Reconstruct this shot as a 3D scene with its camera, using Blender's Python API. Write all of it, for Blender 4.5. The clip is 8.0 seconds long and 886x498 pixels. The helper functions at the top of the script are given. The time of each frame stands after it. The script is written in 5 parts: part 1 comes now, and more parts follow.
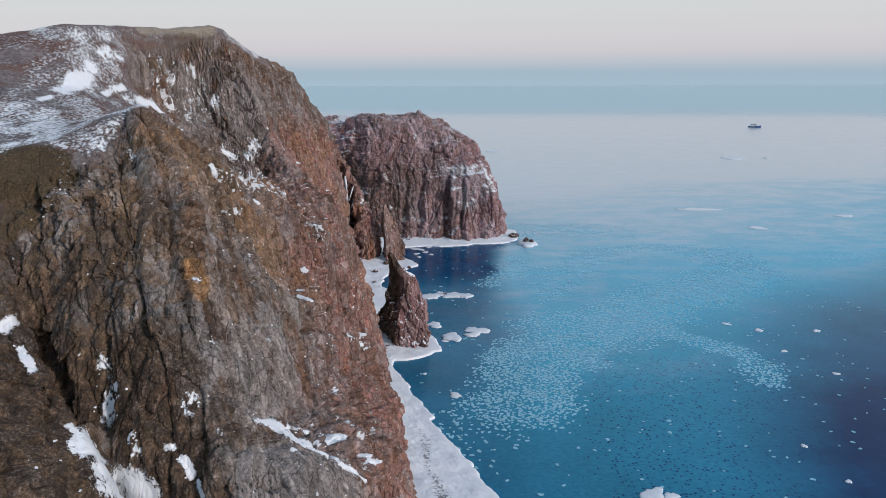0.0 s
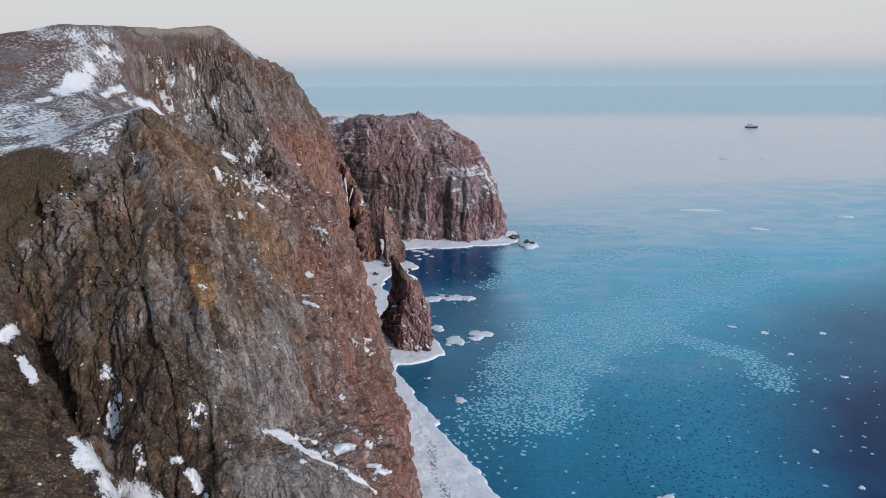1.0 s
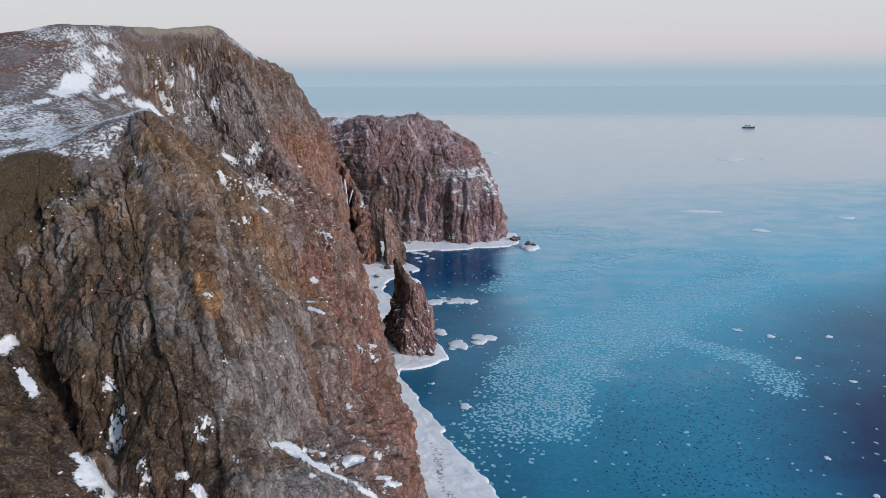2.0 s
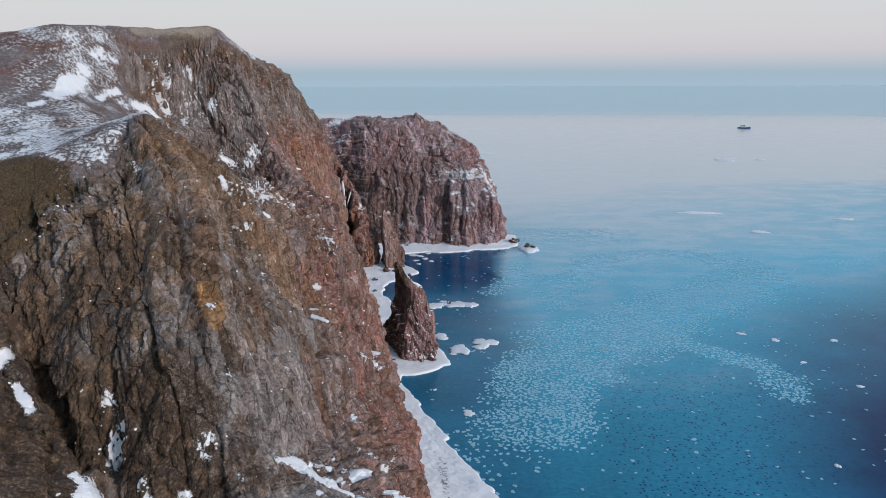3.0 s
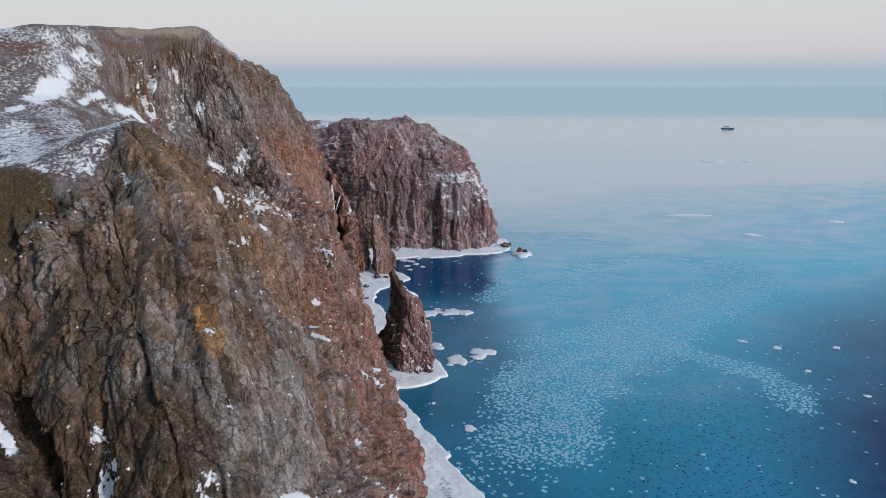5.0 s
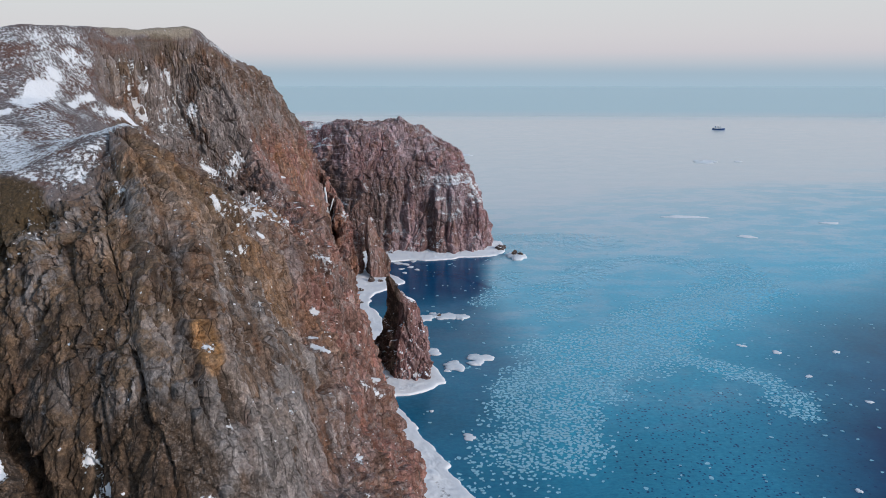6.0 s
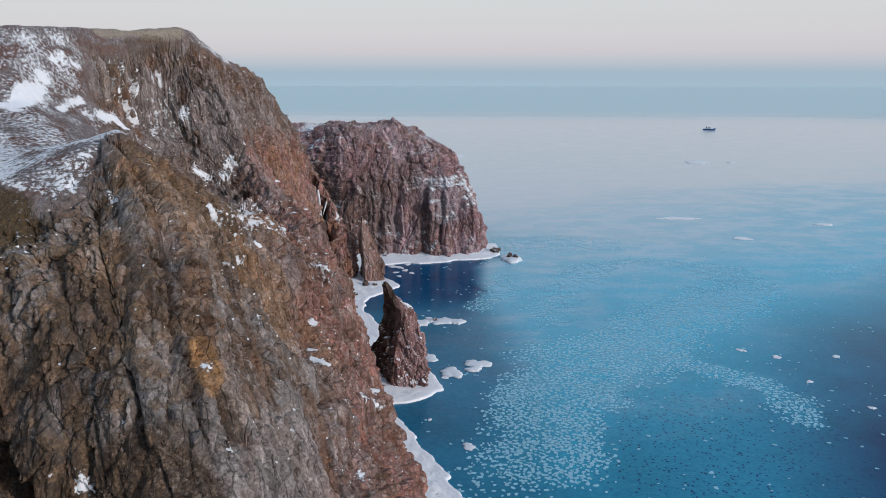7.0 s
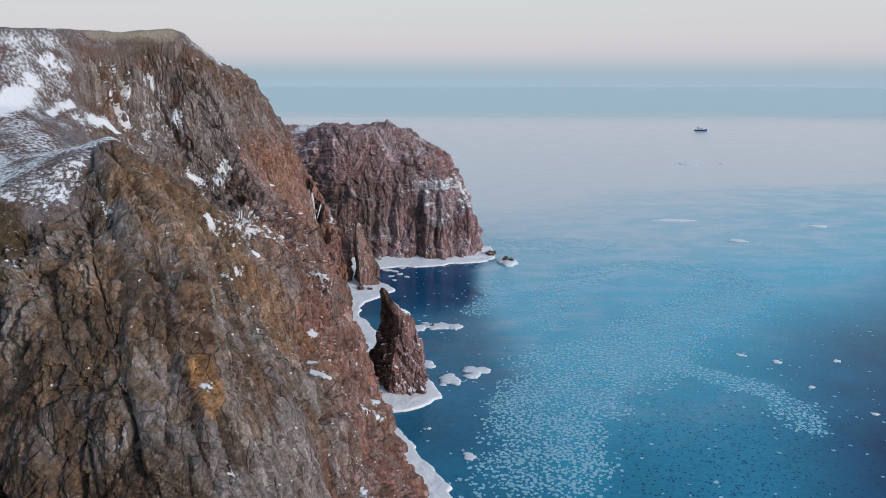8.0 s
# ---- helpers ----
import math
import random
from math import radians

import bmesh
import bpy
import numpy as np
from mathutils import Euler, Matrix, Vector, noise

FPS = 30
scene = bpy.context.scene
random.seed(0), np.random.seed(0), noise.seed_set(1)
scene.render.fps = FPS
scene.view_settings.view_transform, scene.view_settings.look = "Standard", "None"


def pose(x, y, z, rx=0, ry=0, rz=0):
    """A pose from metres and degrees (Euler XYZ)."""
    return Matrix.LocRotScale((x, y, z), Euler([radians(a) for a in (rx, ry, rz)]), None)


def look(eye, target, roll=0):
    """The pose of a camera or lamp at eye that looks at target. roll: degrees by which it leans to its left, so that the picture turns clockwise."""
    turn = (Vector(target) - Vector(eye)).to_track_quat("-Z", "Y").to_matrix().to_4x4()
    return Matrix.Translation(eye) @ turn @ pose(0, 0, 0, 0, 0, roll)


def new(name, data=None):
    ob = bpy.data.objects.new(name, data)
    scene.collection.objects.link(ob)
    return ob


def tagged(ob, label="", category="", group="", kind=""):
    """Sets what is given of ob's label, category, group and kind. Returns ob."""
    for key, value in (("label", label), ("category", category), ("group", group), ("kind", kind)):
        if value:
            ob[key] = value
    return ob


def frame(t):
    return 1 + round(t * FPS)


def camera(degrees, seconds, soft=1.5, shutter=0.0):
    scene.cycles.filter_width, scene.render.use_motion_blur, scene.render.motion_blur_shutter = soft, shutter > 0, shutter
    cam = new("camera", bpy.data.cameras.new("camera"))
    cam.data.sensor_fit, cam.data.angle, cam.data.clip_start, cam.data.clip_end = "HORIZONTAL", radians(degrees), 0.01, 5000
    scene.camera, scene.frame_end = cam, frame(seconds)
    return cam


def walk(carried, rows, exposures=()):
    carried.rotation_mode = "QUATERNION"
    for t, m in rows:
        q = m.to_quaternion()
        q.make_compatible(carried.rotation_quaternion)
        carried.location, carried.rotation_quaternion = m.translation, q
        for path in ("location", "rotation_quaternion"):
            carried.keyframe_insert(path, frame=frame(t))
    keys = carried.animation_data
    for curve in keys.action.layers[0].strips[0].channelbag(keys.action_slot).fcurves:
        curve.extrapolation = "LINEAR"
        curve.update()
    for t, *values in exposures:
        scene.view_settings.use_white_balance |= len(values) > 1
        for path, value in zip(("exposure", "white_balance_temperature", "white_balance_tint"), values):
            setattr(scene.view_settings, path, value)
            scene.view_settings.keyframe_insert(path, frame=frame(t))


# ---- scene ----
cam = camera(61.0, 8.0, soft=0.5)
PATH = [
    (0, (-0.00, -0.00, 90.00), (-0.00, 97.34, 67.11), -0.20),
    (0.5, (-1.30, 1.50, 90.00), (-1.00, 98.85, 67.13), -0.21),
    (1, (-2.54, 3.00, 90.09), (-1.94, 100.36, 67.25), -0.23),
    (1.5, (-3.78, 4.65, 90.17), (-2.90, 102.01, 67.36), -0.23),
    (3, (-7.25, 10.15, 90.62), (-5.33, 107.49, 67.80), -0.18),
    (3.5, (-8.32, 12.02, 90.84), (-5.85, 109.35, 68.03), -0.17),
    (4, (-9.39, 13.94, 90.99), (-6.33, 111.26, 68.18), -0.14),
    (4.5, (-10.52, 15.97, 91.12), (-6.86, 113.27, 68.32), -0.12),
    (6, (-13.70, 22.15, 91.93), (-8.09, 119.34, 69.08), 0.02),
    (6.5, (-14.70, 24.23, 92.28), (-8.44, 121.37, 69.41), 0.07),
    (7, (-15.65, 26.24, 92.63), (-8.73, 123.34, 69.74), 0.08),
    (7.5, (-16.61, 28.28, 92.94), (-9.06, 125.34, 70.08), 0.13),
    (8, (-17.54, 30.19, 93.23), (-9.41, 127.20, 70.39), 0.11),
]
walk(cam, [(t, look(eye, target, roll)) for t, eye, target, roll in PATH])

# ---------------------------------------------------------------- world and light
SUN_AZ, SUN_EL = 128.0, 17.0  # degrees: clockwise from ahead (+y), above the horizon
world = bpy.data.worlds.new("dusk_sky")
scene.world = world
world.use_nodes = True
wn, wl = world.node_tree.nodes, world.node_tree.links
wn.clear()
w_out, w_bg = wn.new("ShaderNodeOutputWorld"), wn.new("ShaderNodeBackground")
w_geo, w_sep, w_ramp = wn.new("ShaderNodeTexCoord"), wn.new("ShaderNodeSeparateXYZ"), wn.new("ShaderNodeValToRGB")
w_map = wn.new("ShaderNodeMapRange")
w_map.inputs["From Min"].default_value, w_map.inputs["From Max"].default_value = -0.1, 1.0
wl.new(w_geo.outputs["Generated"], w_sep.inputs[0])
wl.new(w_sep.outputs["Z"], w_map.inputs["Value"])
wl.new(w_map.outputs[0], w_ramp.inputs[0])
SKY = [(-0.1, (0.34, 0.47, 0.60)), (-0.022, (0.36, 0.50, 0.62)), (0.0, (0.355, 0.465, 0.565)), (0.014, (0.49, 0.53, 0.595)),
       (0.026, (0.59, 0.57, 0.615)), (0.045, (0.62, 0.605, 0.635)), (0.09, (0.63, 0.65, 0.66)), (0.25, (0.50, 0.57, 0.64)), (1.0, (0.23, 0.34, 0.51))]
ramp = w_ramp.color_ramp
while len(ramp.elements) < len(SKY):
    ramp.elements.new(0.5)
for el, (h, c) in zip(ramp.elements, SKY):
    el.position, el.color = (h + 0.1) / 1.1, (*c, 1)
# a clear-sky model gives the glow on the side where the sun has gone down
w_sky = wn.new("ShaderNodeTexSky")
w_sky.sky_type, w_sky.sun_disc = "NISHITA", False
w_sky.sun_elevation, w_sky.sun_rotation = radians(SUN_EL), radians(SUN_AZ)
w_gain = wn.new("ShaderNodeMix")
w_gain.data_type, w_gain.blend_type = "RGBA", "ADD"
w_gain.inputs["Factor"].default_value = 0.006
wl.new(w_ramp.outputs[0], w_gain.inputs["A"])
wl.new(w_sky.outputs[0], w_gain.inputs["B"])
wl.new(w_gain.outputs["Result"], w_bg.inputs["Color"])
w_bg.inputs["Strength"].default_value = 1.0
wl.new(w_bg.outputs[0], w_out.inputs[0])

sun = new("sun", bpy.data.lights.new("sun", "SUN"))
sun.data.energy, sun.data.angle, sun.data.color = 2.2, radians(12), (1.0, 0.88, 0.82)
az, el = radians(SUN_AZ), radians(SUN_EL)
sun.matrix_world = look((0, 0, 0), (-math.sin(az) * math.cos(el), -math.cos(az) * math.cos(el), -math.sin(el)))
scene.view_settings.exposure = 0.0

# ---------------------------------------------------------------- noise and mesh tools
def rand3(i, j, k, seed):
    h = (i.astype(np.int64) * 374761393 + j.astype(np.int64) * 668265263 + k.astype(np.int64) * 2147483647 + seed * 974634777) & 0xFFFFFFFF
    h = ((h ^ (h >> 13)) * 1274126177) & 0xFFFFFFFF
    h = ((h ^ (h >> 16)) * 2246822519) & 0xFFFFFFFF
    return ((h ^ (h >> 15)) & 0xFFFFFF) / float(0xFFFFFF)


def value_noise(p, seed=0):
    """Smooth noise in -1..1 at the places p (n x 3)."""
    c = np.floor(p)
    f = p - c
    f = f * f * f * (f * (f * 6 - 15) + 10)
    i, j, k = c[:, 0].astype(np.int64), c[:, 1].astype(np.int64), c[:, 2].astype(np.int64)
    out = np.zeros(len(p))
    for a in (0, 1):
        for b in (0, 1):
            for d in (0, 1):
                w = (f[:, 0] if a else 1 - f[:, 0]) * (f[:, 1] if b else 1 - f[:, 1]) * (f[:, 2] if d else 1 - f[:, 2])
                out += w * rand3(i + a, j + b, k + d, seed)
    return out * 2 - 1


def fbm(p, octaves=4, seed=0, gain=0.5):
    out, amp, total = np.zeros(len(p)), 1.0, 0.0
    for o in range(octaves):
        out += amp * value_noise(p * 2.03**o + 17.3 * o, seed + o)
        total += amp
        amp *= gain
    return out / total


def ridged(p, octaves=3, seed=0):
    out, amp, total = np.zeros(len(p)), 1.0, 0.0
    for o in range(octaves):
        out += amp * (1 - 2 * np.abs(value_noise(p * 2.1**o + 9.1 * o, seed + o)))
        total += amp
        amp *= 0.5
    return out / total


CELL_TABLE = np.random.default_rng(77).uniform(0, 1, (1 << 14, 4)).astype(np.float32)


def cells(p, seed=0, flat=False):
    """Broken-rock cells: the gap to the next cell, a random number of the cell and the offset from its seed."""
    p = p.astype(np.float32)
    c = np.floor(p).astype(np.int32)
    f = p - c
    n = len(p)
    f1, f2, rid = np.full(n, 9.0, np.float32), np.full(n, 9.0, np.float32), np.zeros(n, np.float32)
    off = np.zeros((n, 3), np.float32)
    ix = [(c[:, 0] + a) * 73856093 for a in (-1, 0, 1)]
    iy = [(c[:, 1] + a) * 19349663 + seed * 7919 for a in (-1, 0, 1)]
    iz = [(c[:, 2] + a) * 83492791 for a in (-1, 0, 1)]
    for a in (0, 1, 2):
        for b in (0, 1, 2):
            xy = ix[a] ^ iy[b]
            for d in ((1,) if flat else (0, 1, 2)):
                h = xy ^ iz[d]
                r = CELL_TABLE[(h ^ (h >> 15)) & 16383]
                v = f - (r[:, :3] * 0.9 + np.array((a - 1, b - 1, d - 1), np.float32))
                if flat:
                    v[:, 2] = 0
                d2 = np.einsum("ij,ij->i", v, v)
                closer = d2 < f1
                f2 = np.where(closer, f1, np.minimum(f2, d2))
                f1 = np.where(closer, d2, f1)
                rid = np.where(closer, r[:, 3], rid)
                off[closer] = v[closer]
    return np.sqrt(f2) - np.sqrt(f1), rid, off


def facets(p, seed=0, soft=0.0, flat=False):
    """Each cell of broken rock is a tilted plane of its own, with a groove round it; soft: how far its rim is rounded off."""
    gap, rid, off = cells(p, seed, flat)
    tilt = np.stack([np.sin(rid * 37.0), np.sin(rid * 71.0 + 1), np.sin(rid * 113.0 + 2)], 1)
    face = (rid - 0.5) * 1.2 + (off * tilt).sum(1) * 0.9
    if soft:
        face = face * smooth01(gap, 0.0, soft)
    return face - 0.55 * np.exp(-gap * 9.0)


def only(where, fn, *places):
    """fn at those places alone where it counts."""
    out = np.zeros(len(where))
    out[where] = fn(*(p[where] for p in places))
    return out


def smooth01(x, a, b):
    t = np.clip((x - a) / (b - a), 0, 1)
    return t * t * (3 - 2 * t)


def resample(rows, count, axis, weight=None):
    """Linear resampling of a grid of points along one axis, evenly by mean length (times weight); also where each sample lies between the rows."""
    rows = np.moveaxis(np.asarray(rows, float), axis, 0)
    step = np.linalg.norm(np.diff(rows, axis=0), axis=-1).mean(-1)
    if weight is not None:
        step = step * weight
    at = np.r_[0, np.cumsum(step)]
    want = np.linspace(0, at[-1], count)
    i = np.clip(np.searchsorted(at, want, side="right") - 1, 0, len(at) - 2)
    t = (want - at[i]) / (at[i + 1] - at[i])
    f = t.reshape(-1, *([1] * (rows.ndim - 1)))
    return np.moveaxis(rows[i] * (1 - f) + rows[i + 1] * f, 0, axis), i + t


def soften(grid, reach, axis):
    """Box smoothing along an axis, three passes, ends kept."""
    g = np.moveaxis(grid, axis, 0)
    n = max(1, int(reach))
    for _ in range(3):
        pad = np.concatenate([np.repeat(g[:1], n, 0), g, np.repeat(g[-1:], n, 0)])
        total = np.cumsum(np.concatenate([np.zeros_like(pad[:1]), pad]), 0)
        g = (total[2 * n + 1:] - total[:-2 * n - 1]) / (2 * n + 1)
    return np.moveaxis(g, 0, axis)


def grid_normals(grid):
    du = np.gradient(grid, axis=1)
    dv = np.gradient(grid, axis=0)
    n = np.cross(du, dv)
    return n / np.maximum(np.linalg.norm(n, axis=-1, keepdims=True), 1e-9)


def grid_mesh(name, grid, wrap=False, sharp=False):
    """A mesh of quads from a grid of points (rows x columns x 3)."""
    nv, nu = grid.shape[:2]
    idx = np.arange(nv * nu).reshape(nv, nu)
    right = np.roll(idx, -1, 1) if wrap else idx
    a, b = (idx, right) if wrap else (idx[:, :-1], idx[:, 1:])
    quads = np.stack([a[:-1], b[:-1], b[1:], a[1:]], -1).reshape(-1, 4)
    me = bpy.data.meshes.new(name)
    me.vertices.add(nv * nu)
    me.vertices.foreach_set("co", grid.reshape(-1).astype(np.float32))
    me.loops.add(quads.size)
    me.loops.foreach_set("vertex_index", quads.reshape(-1).astype(np.int32))
    me.polygons.add(len(quads))
    me.polygons.foreach_set("loop_start", np.arange(0, quads.size, 4, dtype=np.int32))
    me.update(calc_edges=True)
    me.validate()
    me.polygons.foreach_set("use_smooth", np.full(len(me.polygons), not sharp))
    return me


def give_masks(me, name, rgba):
    layer = me.attributes.new(name, "FLOAT_COLOR", "POINT")
    layer.data.foreach_set("color", rgba.reshape(-1).astype(np.float32))


def give_lie(me, sv, turf):
    layer = me.attributes.new("lie", "FLOAT_VECTOR", "POINT")
    layer.data.foreach_set("vector", np.concatenate([sv, turf[:, None]], 1).reshape(-1).astype(np.float32))


def part(name, bm, material, parent=None, label=""):
    me = bpy.data.meshes.new(name)
    bm.to_mesh(me)
    bm.free()
    ob = new(name, me)
    me.materials.append(material)
    ob.parent = parent
    if label:
        tagged(ob, label)
    return ob


# ---------------------------------------------------------------- materials
def node_material(name):
    m = bpy.data.materials.new(name)
    m.use_nodes = True
    nt = m.node_tree
    return m, nt, nt.nodes["Principled BSDF"]


def add(nt, kind, **values):
    n = nt.nodes.new(kind)
    for key, v in values.items():
        n.inputs[key.replace("_", " ")].default_value = v
    return n


def noise_node(nt, vec, scale, detail=6, rough=0.55, stretch=(1, 1, 1)):
    mp = nt.nodes.new("ShaderNodeMapping")
    mp.inputs["Scale"].default_value = stretch
    nt.links.new(vec, mp.inputs["Vector"])
    n = nt.nodes.new("ShaderNodeTexNoise")
    n.inputs["Scale"].default_value, n.inputs["Detail"].default_value, n.inputs["Roughness"].default_value = scale, detail, rough
    nt.links.new(mp.outputs[0], n.inputs["Vector"])
    return n.outputs["Fac"]


def remap(nt, value, a, b, lo=0.0, hi=1.0):
    n = nt.nodes.new("ShaderNodeMapRange")
    for key, v in zip(("From Min", "From Max", "To Min", "To Max"), (a, b, lo, hi)):
        n.inputs[key].default_value = v
    nt.links.new(value, n.inputs["Value"])
    return n.outputs[0]


def mix(nt, fac, a, b, blend="MIX"):
    n = nt.nodes.new("ShaderNodeMix")
    n.data_type, n.blend_type = "RGBA", blend
    for socket, v in (("Factor", fac), ("A", a), ("B", b)):
        s = n.inputs[socket]
        if isinstance(v, (int, float)):
            s.default_value = v
        elif isinstance(v, tuple):
            s.default_value = (*v, 1)
        else:
            nt.links.new(v, s)
    return n.outputs["Result"]


def maths(nt, op, a, b=0.0):
    n = nt.nodes.new("ShaderNodeMath")
    n.operation = op
    for s, v in zip(n.inputs, (a, b)):
        if isinstance(v, (int, float)):
            s.default_value = v
        else:
            nt.links.new(v, s)
    return n.outputs[0]


def place_of(nt):
    return nt.nodes.new("ShaderNodeNewGeometry").outputs["Position"]


def bumped(nt, bsdf, height, strength, distance):
    b = nt.nodes.new("ShaderNodeBump")
    b.inputs["Strength"].default_value, b.inputs["Distance"].default_value = strength, distance
    nt.links.new(height, b.inputs["Height"])
    nt.links.new(b.outputs[0], bsdf.inputs["Normal"])


def voronoi(nt, vec, scale, feature="F1"):
    n = nt.nodes.new("ShaderNodeTexVoronoi")
    n.feature = feature
    n.inputs["Scale"].default_value = scale
    nt.links.new(vec, n.inputs["Vector"])
    return n


def scaled(nt, vec, stretch):
    n = nt.nodes.new("ShaderNodeMapping")
    n.inputs["Scale"].default_value = stretch
    nt.links.new(vec, n.inputs["Vector"])
    return n.outputs[0]


def channels(nt, colour):
    n = nt.nodes.new("ShaderNodeSeparateColor")
    nt.links.new(colour, n.inputs[0])
    return n.outputs


def attribute(nt, name):
    n = nt.nodes.new("ShaderNodeAttribute")
    n.attribute_name = name
    return n


def rock_material(name, brown, grey, red, upright=0.27, block=0.46):
    """Weathered, jointed cliff rock. The attribute masks: red = iron-stained rock, green = grass and lichen, blue =
    lying snow, alpha = ochre stain.
    The attribute zones: red = dark peaty soil and painted shade, green = bare grey slabs, blue = straw-coloured grass,
    alpha = dark shrubs.
    The attribute lie: metres along and up the face, so that stains run down it, and in its third value the turf of the
    top."""
    m, nt, bsdf = node_material(name)
    L = nt.links
    pos = place_of(nt)
    at, zone, lie = attribute(nt, "masks"), attribute(nt, "zones"), attribute(nt, "lie")
    is_red, is_moss, is_snow = channels(nt, at.outputs["Color"])[:3]
    is_soil_or_shade, is_slab, is_straw = channels(nt, zone.outputs["Color"])[:3]
    is_ochre, is_shrub = at.outputs["Alpha"], zone.outputs["Alpha"]
    sv = nt.nodes.new("ShaderNodeSeparateXYZ")
    L.new(lie.outputs["Vector"], sv.inputs[0])
    is_turf = sv.outputs[2]
    face = nt.nodes.new("ShaderNodeCombineXYZ")
    L.new(sv.outputs[0], face.inputs[0])
    L.new(sv.outputs[1], face.inputs[1])
    face = face.outputs[0]
    # joints: upright blocks, and chips within them
    wave = nt.nodes.new("ShaderNodeTexNoise")
    wave.inputs["Scale"].default_value, wave.inputs["Detail"].default_value = 0.7, 5
    L.new(pos, wave.inputs["Vector"])
    shove = nt.nodes.new("ShaderNodeVectorMath")
    shove.operation = "MULTIPLY_ADD"
    L.new(wave.outputs["Color"], shove.inputs[0])
    shove.inputs[1].default_value = (0.9, 0.9, 1.2)
    L.new(pos, shove.inputs[2])
    bent = scaled(nt, shove.outputs[0], (1, 1, upright))
    tall = scaled(nt, shove.outputs[0], (1, 1, upright * 0.3))
    joint, chink = voronoi(nt, tall, block * 1.15, "DISTANCE_TO_EDGE"), voronoi(nt, bent, block * 3.1, "DISTANCE_TO_EDGE")
    tone = channels(nt, voronoi(nt, tall, block * 1.15).outputs["Color"])
    tone2 = channels(nt, voronoi(nt, bent, block * 3.1).outputs["Color"])
    worn = remap(nt, noise_node(nt, pos, 0.25, 4, 0.6), 0.4, 0.6)
    joint = maths(nt, "MAXIMUM", remap(nt, joint.outputs["Distance"], 0.0, 0.05), maths(nt, "MULTIPLY", worn, 0.7))
    chink = maths(nt, "MAXIMUM", remap(nt, chink.outputs["Distance"], 0.0, 0.07), maths(nt, "MULTIPLY", worn, 0.75))
    streak = noise_node(nt, face, 0.6, 7, 0.66, (1, 0.16, 1))
    stain = noise_node(nt, face, 0.22, 5, 0.6, (1, 0.3, 1))
    band = noise_node(nt, pos, 0.07, 5, 0.6, (1, 1, 0.6))
    grain = noise_node(nt, pos, 2.6, 7, 0.78)
    patch = noise_node(nt, pos, 0.5, 7, 0.68)
    off = maths(nt, "ADD", maths(nt, "MULTIPLY", maths(nt, "SUBTRACT", tone[0], 0.5), 0.22), maths(nt, "MULTIPLY", maths(nt, "SUBTRACT", streak, 0.5), 0.9))
    lean = maths(nt, "ADD", maths(nt, "ADD", band, off), maths(nt, "MULTIPLY", is_slab, 0.3))
    col = mix(nt, remap(nt, lean, 0.44, 0.6), brown, grey)
    col = mix(nt, maths(nt, "MULTIPLY", is_red, remap(nt, maths(nt, "ADD", streak, maths(nt, "MULTIPLY", tone2[0], 0.1)), 0.36, 0.62, 0.35, 1.0)), col, red)
    pale = remap(nt, maths(nt, "ADD", patch, maths(nt, "MULTIPLY", maths(nt, "SUBTRACT", tone2[1], 0.5), 0.3)), 0.54, 0.68, 0, 0.6)
    col = mix(nt, pale, col, tuple(min(1, c * 1.35 + 0.02) for c in grey))
    rust = remap(nt, maths(nt, "ADD", stain, maths(nt, "MULTIPLY", maths(nt, "SUBTRACT", patch, 0.5), 0.5)), 0.54, 0.68, 0, 0.55)
    col = mix(nt, maths(nt, "MULTIPLY", rust, remap(nt, is_slab, 0, 1, 1, 0.2)), col, (0.23, 0.105, 0.055))
    col = mix(nt, maths(nt, "MULTIPLY", is_ochre, remap(nt, maths(nt, "ADD", streak, maths(nt, "MULTIPLY", maths(nt, "SUBTRACT", patch, 0.5), 0.5)), 0.34, 0.6, 0.4, 1.0)), col, mix(nt, grain, (0.27, 0.13, 0.05), (0.52, 0.30, 0.13)))
    moss = mix(nt, remap(nt, patch, 0.4, 0.62), (0.10, 0.078, 0.052), (0.20, 0.135, 0.085))
    col = mix(nt, maths(nt, "MULTIPLY", is_moss, remap(nt, maths(nt, "ADD", patch, maths(nt, "MULTIPLY", maths(nt, "SUBTRACT", tone[1], 0.5), 0.2)), 0.46, 0.56, 0.0, 0.9)), col, moss)
    # peaty soil on the cliff; the same tone paints shade on stack and headland
    soil_or_shade = mix(nt, remap(nt, patch, 0.4, 0.62), (0.05, 0.037, 0.028), (0.105, 0.069, 0.045))
    col = mix(nt, maths(nt, "MULTIPLY", is_soil_or_shade, remap(nt, maths(nt, "ADD", grain, maths(nt, "MULTIPLY", patch, 0.6)), 0.8, 1.0, 1.0, 0.25)), col, soil_or_shade)
    # wet streaks
    damp = remap(nt, noise_node(nt, face, 0.2, 6, 0.6, (1, 0.12, 1)), 0.56, 0.66, 0.0, 0.5)
    col = mix(nt, maths(nt, "MULTIPLY", damp, remap(nt, is_slab, 0, 1, 1, 0.3)), col, (0.04, 0.031, 0.027))
    dim = maths(nt, "MULTIPLY", remap(nt, tone[2], 0.0, 1.0, 0.78, 1.22), remap(nt, tone2[2], 0.0, 1.0, 0.72, 1.28))
    dim = maths(nt, "MULTIPLY", dim, remap(nt, grain, 0.34, 0.66, 0.52, 1.48))
    col = mix(nt, 1.0, col, dim, "MULTIPLY")
    open_joint = maths(nt, "MULTIPLY", joint, remap(nt, chink, 0, 1, 0.62, 1.0))
